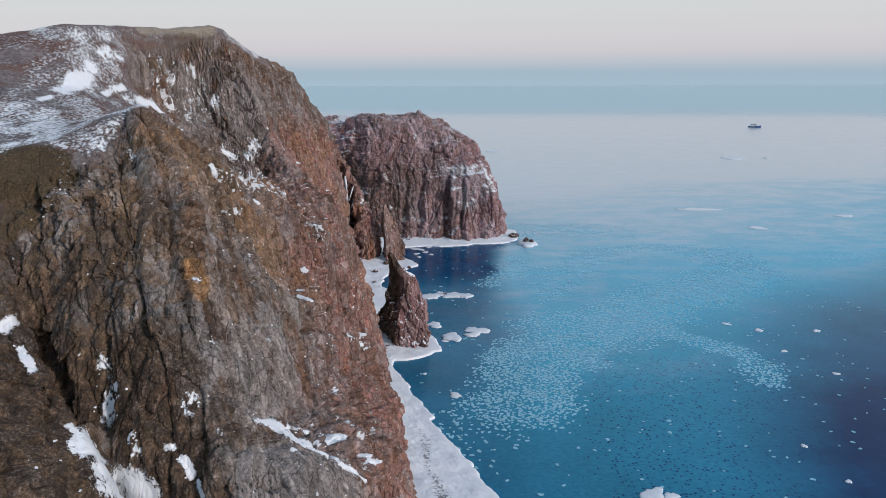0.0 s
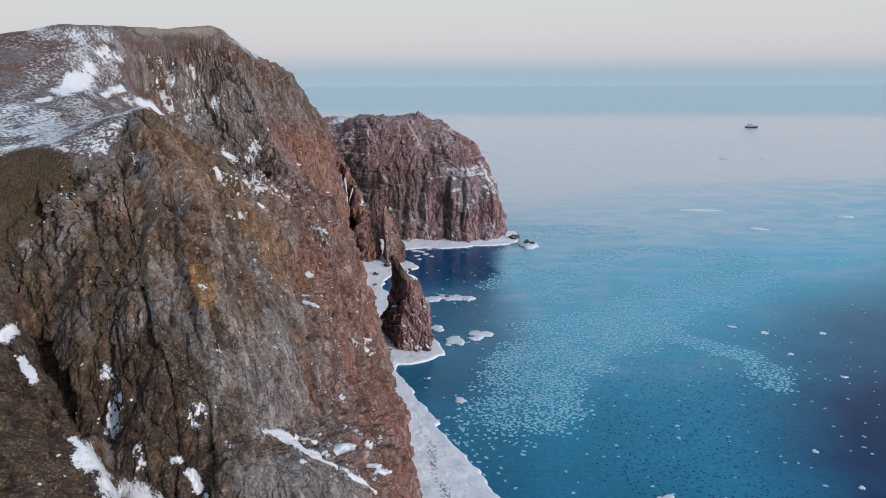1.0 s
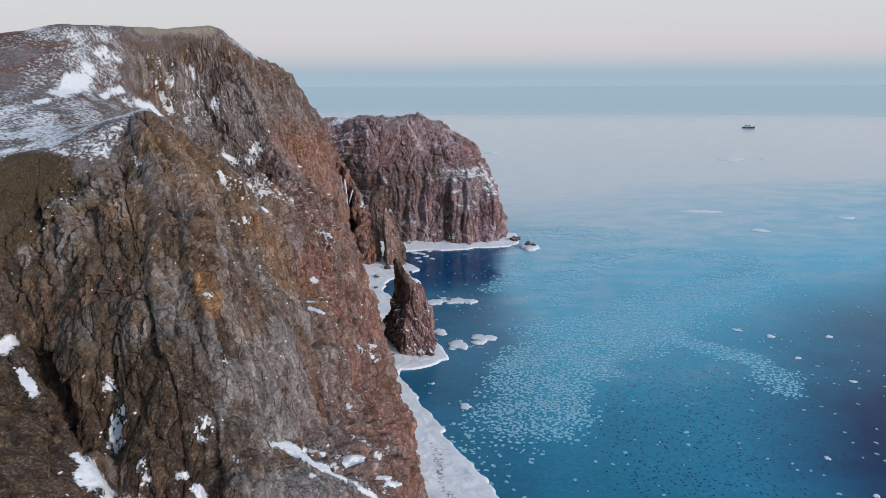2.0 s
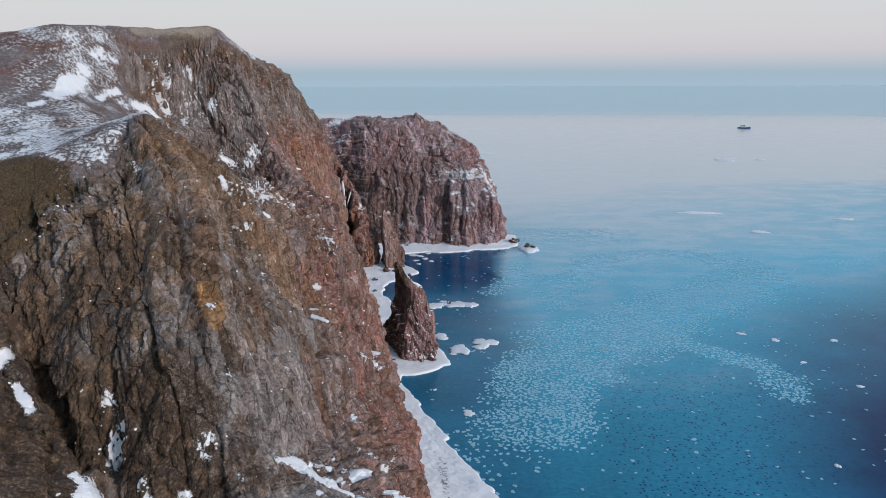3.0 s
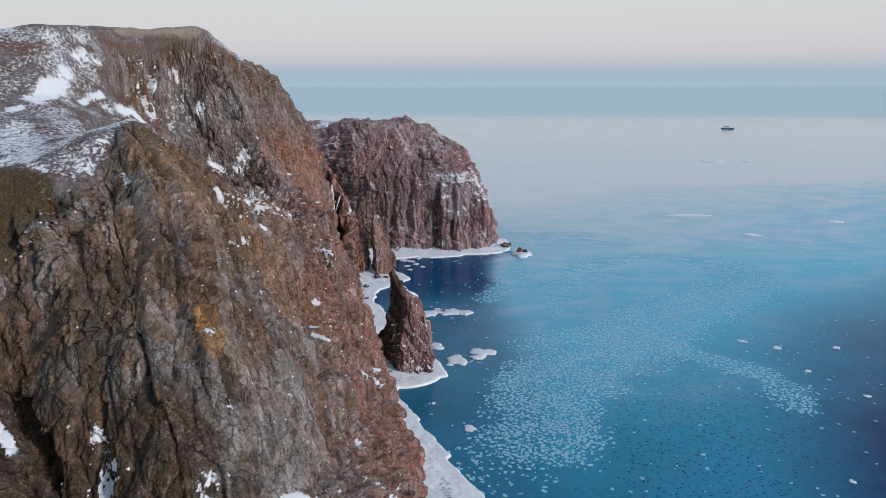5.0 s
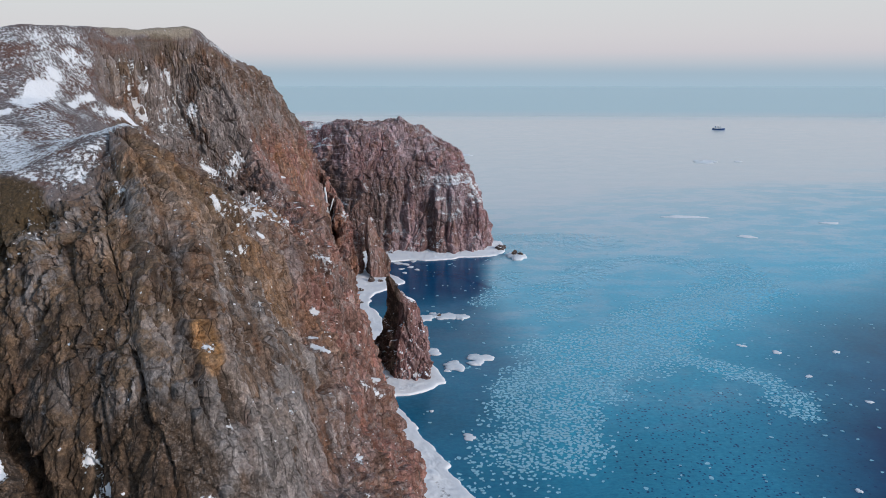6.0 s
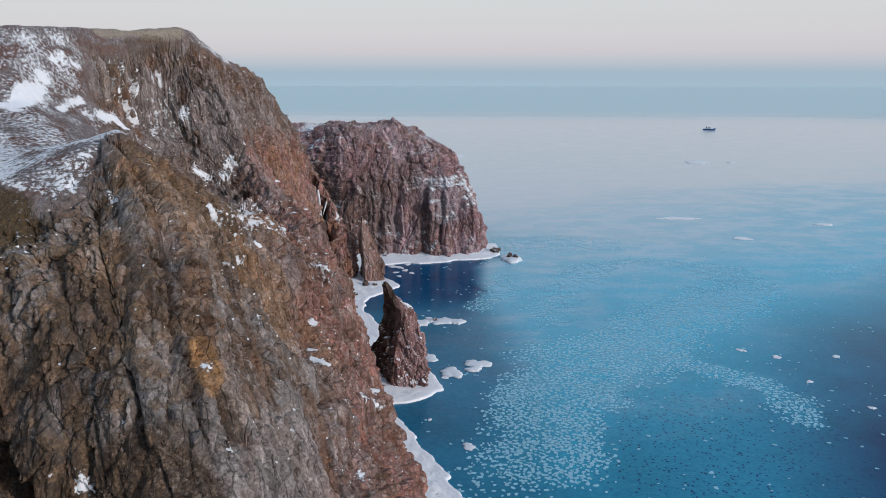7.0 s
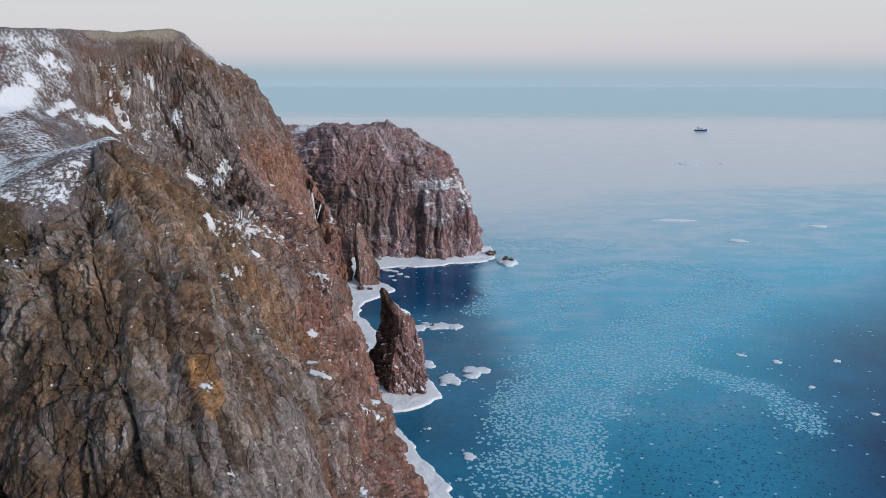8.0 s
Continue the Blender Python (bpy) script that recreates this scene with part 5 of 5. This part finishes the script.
floe.count = 0
big = "large snow-covered ice floe afloat near the shore"
for x, y, rx, ry, turn in ((-5.5, 297, 4.2, 4.0, 0), (-0.5, 299.5, 2.0, 2.0, 20), (4.2, 298.5, 4.0, 4.2, 10), (9.3, 297.5, 2.6, 3.6, 0), (-3.2, 261, 2.6, 3.0, 0), (3.0, 248, 3.6, 3.8, 25),
                           (12, 254.5, 4.0, 3.6, 0), (10.2, 250, 2.4, 2.0, 10)):
    floe(x, y, rx, ry, turn, 0.55, big)
for x, y, rx, ry in ((3.4, 199.8, 1.9, 1.6), (45.6, 147.4, 3.4, 2.2), (49.5, 147, 1.6, 1.3), (-15, 383.5, 2.6, 2.2), (-11.3, 381, 1.9, 1.8), (-7.6, 388, 2.4, 2), (-9, 375.5, 1.7, 1.5), (-13.5, 372, 1.4, 1.4),
                     (-6, 370.5, 1.5, 1.2), (-12, 365, 1.3, 1.2), (103.4, 261.2, 1.1, 1.6), (112.5, 254.3, 1.5, 1.5), (112.4, 233.7, 1.0, 1.0), (119.8, 214.5, 1.0, 1.0), (88.8, 169.2, 0.8, 0.8),
                     (91.1, 152.6, 0.8, 0.7), (132.7, 253.5, 1.3, 1.2), (-5.7, 215.6, 0.6, 0.6), (0.5, 244.5, 1.1, 1.0), (-1.5, 303, 1.1, 1.3), (-33, 303, 1.5, 2.2), (-29, 322, 1.8, 2.6)):
    floe(x, y, rx, ry, (x * 37) % 180, 0.22, "small snow-covered ice floe afloat in the bay")
far_label = "flat sheet of old ice far out on the sea"
for x, y, rx, ry in ((308.8, 800, 13, 14), (345, 800, 4, 5), (185, 433.7, 5, 4), (170.6, 495.7, 14, 4), (60, 880, 9, 12), (255, 470, 5, 4)):
    floe(x, y, rx, ry, 0, 0.35, far_label, "ice sheets on the open sea")

# the islet: a snow hummock round two wet boulders
def boulder(x, y, z, r, seed, label):
    rng = np.random.default_rng(seed)
    bm = bmesh.new()
    bmesh.ops.create_icosphere(bm, subdivisions=3, radius=1.0)
    squash = rng.uniform(0.75, 1.15, 3)
    co = np.array([v.co for v in bm.verts])
    push = 1 + 0.35 * facets(co * 1.3 + seed, seed) + 0.12 * fbm(co * 2.5 + seed, 3, seed)
    for v, c, k in zip(bm.verts, co, push):
        v.co = Vector(c * squash * k * r)
    ob = part("boulder", bm, boulder_rock)
    ob.matrix_world = pose(x, y, z + 0.35 * r, 0, 0, seed * 40)
    return tagged(ob, label, "boulder", "boulders on the shore")


def boulder_material():
    m, nt, bsdf = node_material("boulder_rock")
    pos = place_of(nt)
    col = mix(nt, noise_node(nt, pos, 1.5, 8, 0.7), (0.03, 0.022, 0.02), (0.11, 0.07, 0.055))
    up = nt.nodes.new("ShaderNodeSeparateXYZ")
    nt.links.new(nt.nodes.new("ShaderNodeNewGeometry").outputs["Normal"], up.inputs[0])
    cap = remap(nt, maths(nt, "ADD", up.outputs[2], noise_node(nt, pos, 2.0, 6, 0.6)), 1.30, 1.45)
    nt.links.new(mix(nt, cap, col, (0.8, 0.84, 0.88)), bsdf.inputs["Base Color"])
    bsdf.inputs["Roughness"].default_value = 0.6
    bumped(nt, bsdf, noise_node(nt, pos, 3.0, 8, 0.7), 0.7, 0.2)
    return m


boulder_rock = boulder_material()
floe(45.3, 392.6, 5.6, 6.0, 0, 1.3, "snow hummock frozen round two dark boulders", "ice floes in the bay")
wet_or_shaded = "dark wet boulder standing out of the shore ice"
for k, (x, y, z, r) in enumerate(((44.2, 393.5, 1.2, 1.7), (47.4, 393, 1.2, 1.3), (39, 408, 0.7, 2.0), (41.5, 412, 0.6, 1.4), (-24, 258.5, 0.6, 1.1), (-18.5, 236.5, 0.7, 0.8), (-20.5, 240, 0.7, 0.6),
                                  (-28.5, 254, 1.2, 0.7), (-27, 348, 0.8, 1.6), (-23, 347.5, 0.7, 1.1), (-31, 333, 0.6, 1.1), (-24.5, 228, 0.9, 0.5), (0.8, 299, 0.3, 0.8), (-30, 316, 0.6, 0.9), (-16, 342, 0.5, 0.8))):
    boulder(x, y, z, r, k + 3, wet_or_shaded)


def pan_density(x, y):
    """How thickly pancake ice lies."""
    p = np.stack([x, y, 0 * x], 1)
    return 0.005 + plume(x, y) ** 1.3 * (0.5 + 0.5 * smooth01(fbm(p * 0.12, 4, 405), -0.3, 0.25))


def build_pans():
    """Pancake ice: the nearest pieces singly, the rest joined."""
    rng = np.random.default_rng(8)
    n = 130000
    x, y = rng.uniform(-8, 165, n), rng.uniform(130, 450, n)
    keep = rng.uniform(0, 1, n) < pan_density(x, y)
    x, y = x[keep], y[keep]
    size = 0.24 + 0.42 * rng.uniform(0, 1, len(x)) ** 1.8
    # drop pieces that would lie on others
    taken, ok = {}, []
    for k in np.argsort(-size):
        cell = (int(x[k] // 1.3), int(y[k] // 1.3))
        if all((x[k] - x[m]) ** 2 + (y[k] - y[m]) ** 2 > (0.86 * (size[k] + size[m])) ** 2 for a in (-1, 0, 1) for b in (-1, 0, 1) for m in taken.get((cell[0] + a, cell[1] + b), ())):
            taken.setdefault(cell, []).append(k)
            ok.append(k)
    ok = np.array(ok)
    x, y, size = x[ok], y[ok], size[ok]
    shapes = []
    for s in range(8):
        m = 9
        a = 2 * math.pi * np.arange(m) / m
        r = 1 + 0.22 * np.sin(2 * a + s) + 0.15 * np.sin(3 * a + 2.1 * s) + rng.uniform(-0.12, 0.12, m)
        lo = np.stack([0.94 * r * np.cos(a), 0.94 * r * np.sin(a), 0 * a - 0.06], 1)
        hi = np.stack([r * np.cos(a), r * np.sin(a), 0 * a + 0.10], 1)
        mid = np.stack([0.8 * r * np.cos(a), 0.8 * r * np.sin(a), 0 * a + 0.08], 1)
        shapes.append(np.concatenate([lo, hi, mid]))
    m = 9
    faces = [(k, (k + 1) % m, m + (k + 1) % m, m + k) for k in range(m)] + [(m + k, m + (k + 1) % m, 2 * m + (k + 1) % m, 2 * m + k) for k in range(m)] + [tuple(range(2 * m, 3 * m))]
    single = np.argsort((x - 28) ** 2 + (y - 185) ** 2)[:240]
    shared = []
    for s in range(8):
        me = bpy.data.meshes.new("ice_pan")
        me.from_pydata([tuple(v) for v in shapes[s]], [], faces)
        me.materials.append(pancake_ice)
        shared.append(me)
    for k in single:
        ob = new("ice_pan", shared[k % 8])
        ob.matrix_world = pose(x[k], y[k], 0, 0, 0, (k * 47) % 360) @ Matrix.Diagonal((size[k], size[k], 1, 1))
        tagged(ob, "thin pale-blue pan of new ice afloat", "ice pan", "pans of new ice in the bay")
    rest = np.setdiff1d(np.arange(len(x)), single)
    verts, polys, base = [], [], 0
    for k in rest:
        t = (k * 47) % 360 * math.pi / 180
        v = shapes[k % 8] * (size[k], size[k], 1)
        verts.append(np.stack([x[k] + v[:, 0] * math.cos(t) - v[:, 1] * math.sin(t), y[k] + v[:, 0] * math.sin(t) + v[:, 1] * math.cos(t), v[:, 2]], 1))
        polys += [tuple(base + i for i in f) for f in faces]
        base += 3 * m
    me = bpy.data.meshes.new("pancake_ice")
    me.from_pydata(np.concatenate(verts).tolist(), [], polys)
    me.materials.append(pancake_ice)
    tagged(new("pancake_ice", me), "drifting field of small pale-blue pancake ice", "sea ice", kind="stuff")


build_pans()


# ---------------------------------------------------------------- the ship
def plain(name, colour, rough=0.5, metal=0.0):
    m, nt, bsdf = node_material(name)
    pos = place_of(nt)
    col = mix(nt, noise_node(nt, pos, 0.8, 6, 0.6), tuple(c * 0.75 for c in colour), colour)
    nt.links.new(col, bsdf.inputs["Base Color"])
    bsdf.inputs["Roughness"].default_value, bsdf.inputs["Metallic"].default_value = rough, metal
    return m


hull_blue, ship_white, ship_dark, glass_dark = plain("hull_paint", (0.01, 0.075, 0.24)), plain("ship_white_paint", (0.75, 0.78, 0.8)), plain("ship_steel", (0.12, 0.13, 0.15)), plain("bridge_glass", (0.02, 0.03, 0.04), 0.1)


def box(bm, x0, x1, y0, y1, z0, z1, bevel=0.0):
    geo = bmesh.ops.create_cube(bm, size=1.0, matrix=Matrix.LocRotScale(((x0 + x1) / 2, (y0 + y1) / 2, (z0 + z1) / 2), None, (x1 - x0, y1 - y0, z1 - z0)))
    if bevel:
        edges = {e for v in geo["verts"] for e in v.link_edges}
        bmesh.ops.bevel(bm, geom=list(edges), offset=bevel, segments=2, affect="EDGES")
    return bm


def build_ship():
    ship = tagged(new("ship"), "blue-hulled fishing vessel with white superstructure lying at sea", "ship")
    # hull from sections: x along, bow at +x
    bm = bmesh.new()
    sections = []
    for x, half, keel, deck in ((-13.0, 2.6, -0.4, 2.6), (-11.5, 3.1, -1.2, 2.5), (-6, 3.4, -1.6, 2.3), (0, 3.5, -1.7, 2.3), (6, 3.1, -1.6, 2.8), (10, 1.9, -1.4, 3.6), (13.0, 0.25, -0.6, 4.4)):
        sections.append([bm.verts.new((x, y * half, z)) for y, z in ((-1, deck), (-0.93, 0.6), (-0.55, keel * 0.7), (0, keel), (0.55, keel * 0.7), (0.93, 0.6), (1, deck))])
    for a, b in zip(sections, sections[1:]):
        for k in range(6):
            bm.faces.new((a[k], b[k], b[k + 1], a[k + 1]))
    bm.faces.new(sections[0])
    bm.faces.new(sections[-1][::-1])
    bmesh.ops.recalc_face_normals(bm, faces=bm.faces[:])
    part("hull", bm, hull_blue, ship, "dark blue painted hull")
    bm = bmesh.new()
    deck = [(-12.9, 2.5), (-11.4, 2.95), (-6, 3.25), (0, 3.35), (6, 2.95), (10, 1.75), (12.7, 0.2)]
    zz = [2.3, 2.2, 2.0, 2.0, 2.5, 3.3, 4.1]
    left = [bm.verts.new((x, -h, z)) for (x, h), z in zip(deck, zz)]
    right = [bm.verts.new((x, h, z)) for (x, h), z in zip(deck, zz)]
    for k in range(6):
        bm.faces.new((left[k], left[k + 1], right[k + 1], right[k]))
    part("deck", bm, ship_dark, ship)
    house = part("deckhouse", box(bmesh.new(), -9.0, 3.5, -2.5, 2.5, 1.9, 4.6, 0.2), ship_white, ship, "white deckhouse")
    for k in range(5):
        for side in (-1, 1):
            part("porthole", box(bmesh.new(), -7.8 + 2.2 * k, -7.2 + 2.2 * k, side * 2.5 - 0.06, side * 2.5 + 0.06, 3.2, 3.8), glass_dark, house)
    bridge = part("bridge", box(bmesh.new(), -3.0, 2.8, -2.2, 2.2, 4.6, 7.0, 0.15), ship_white, ship, "white wheelhouse")
    part("windscreen", box(bmesh.new(), 2.75, 2.86, -1.9, 1.9, 5.6, 6.5), glass_dark, bridge)
    for side in (-1, 1):
        part("side_window", box(bmesh.new(), -2.4, 2.3, side * 2.2 - 0.06, side * 2.2 + 0.06, 5.6, 6.5), glass_dark, bridge)
    part("funnel", box(bmesh.new(), -7.0, -5.0, -0.8, 0.8, 4.6, 7.4, 0.3), hull_blue, ship)
    part("mast", box(bmesh.new(), -0.6, -0.3, -0.15, 0.15, 7.0, 11.0, 0.05), ship_white, ship)
    part("radar_bar", box(bmesh.new(), -0.7, -0.2, -1.1, 1.1, 9.4, 9.7, 0.05), ship_white, ship)
    part("boom", box(bmesh.new(), 3.6, 3.9, -0.15, 0.15, 2.2, 8.0, 0.05), ship_dark, ship)
    part("bulwark", box(bmesh.new(), 9.2, 11.0, -1.5, 1.5, 3.3, 4.4, 0.2), ship_white, ship)
    ship.matrix_world = pose(511.5, 1246, 0, 0, 0, -28) @ Matrix.Diagonal((0.76, 0.8, 0.8, 1))


build_ship()


# ---------------------------------------------------------------- frozen waterfall in the gully
def build_icefall():
    """Sheets of ice down the gully: uneven upright ribbons with rounded fronts."""
    bm = bmesh.new()
    rng = random.Random(5)
    for x0, y0, z0, x1, y1, z1, w in ((-49.0, 375.0, 39.5, -47.5, 371.5, 24.0, 0.5), (-44.8, 374.0, 35.0, -47.2, 371.6, 26.5, 0.3), (-47.8, 372.5, 25.0, -46.5, 370.0, 16.0, 0.26),
                                        (-44.6, 373.4, 27.5, -46.9, 370.8, 22.0, 0.2), (-48.6, 374.0, 30.0, -48.0, 372.0, 22.0, 0.2),
                                        (-48.4, 373.6, 36.0, -47.0, 371.2, 20.0, 0.34), (-49.4, 374.4, 34.0, -48.3, 372.0, 26.0, 0.28), (-43.8, 373.4, 31.0, -45.6, 371.6, 27.0, 0.22)):
        rows = 16
        last = None
        for k in range(rows + 1):
            t = k / rows
            c = Vector((x0 + (x1 - x0) * t, y0 + (y1 - y0) * t, z0 + (z1 - z0) * t))
            r = 0.8 * w * (0.35 + 1.1 * math.sin(math.pi * min(1, t * 1.15 + 0.1)) ** 0.7) * rng.uniform(0.75, 1.25)
            ring = [bm.verts.new(c + Vector((r * math.cos(a), -0.7 * r * abs(math.sin(a)) + 0.5, 0))) for a in (math.pi * m / 6 for m in range(7))]
            if last:
                for m in range(6):
                    bm.faces.new((last[m], ring[m], ring[m + 1], last[m + 1]))
            last = ring
    bmesh.ops.recalc_face_normals(bm, faces=bm.faces[:])
    return tagged(part("icefall", bm, floe_snow), "white frozen waterfall hanging in the dark gully", "icefall")


build_icefall()


# ---------------------------------------------------------------- dry grass and shrubs on the hill
def build_heath():
    """Tufts of dry grass and bare shrubs, as thin upright blades in bunches."""
    cliff = bpy.data.objects["cliff"].data
    count = len(cliff.vertices)
    co, lie, mk, zn = np.empty(count * 3, np.float32), np.empty(count * 3, np.float32), np.empty(count * 4, np.float32), np.empty(count * 4, np.float32)
    cliff.attributes["zones"].data.foreach_get("color", zn)
    shrub = zn.reshape(-1, 4)[:, 3]
    cliff.vertices.foreach_get("co", co)
    cliff.attributes["lie"].data.foreach_get("vector", lie)
    cliff.attributes["masks"].data.foreach_get("color", mk)
    co, turf, moss, snow = co.reshape(-1, 3), lie.reshape(-1, 3)[:, 2], mk.reshape(-1, 4)[:, 1], mk.reshape(-1, 4)[:, 2]
    rng = np.random.default_rng(12)
    chance = np.where(turf > 0.6, 0.04 * smooth01(0.55 - snow, 0.0, 0.25), 0.02 * (moss > 0.75))
    chance = np.maximum(chance, 0.14 * (shrub > 0.35))
    chance *= (co[:, 0] > -0.66 * co[:, 1] - 6) & (co[:, 1] < 262)
    pick = np.nonzero(rng.uniform(0, 1, count) < chance)[0]
    verts, faces = [], []
    for i in pick:
        base, size = co[i], rng.uniform(0.2, 0.5) * (1.0 if turf[i] > 0.6 else 0.8)
        for b in range(6):
            a, lean = rng.uniform(0, 6.28), rng.uniform(0.15, 0.8)
            d = np.array([math.cos(a), math.sin(a), 0])
            side = np.array([-d[1], d[0], 0]) * 0.09 * size
            foot = base + d * rng.uniform(0, 0.25) * size - (0, 0, 0.1)
            tip = foot + d * lean * size + (0, 0, size * rng.uniform(0.5, 1.0))
            n = len(verts)
            verts += [foot - side, foot + side, tip]
            faces.append((n, n + 1, n + 2))
    me = bpy.data.meshes.new("dry_grass")
    me.from_pydata(np.array(verts).tolist(), [], faces)
    m, nt, bsdf = node_material("dry_grass_blades")
    rnd = nt.nodes.new("ShaderNodeNewGeometry").outputs["Random Per Island"]
    nt.links.new(mix(nt, rnd, (0.11, 0.088, 0.08), (0.33, 0.26, 0.2)), bsdf.inputs["Base Color"])
    bsdf.inputs["Roughness"].default_value = 0.9
    me.materials.append(m)
    return tagged(new("dry_grass", me), "dry brown grass and bare shrubs on the snowy hilltop", "grass", kind="stuff")


build_heath()
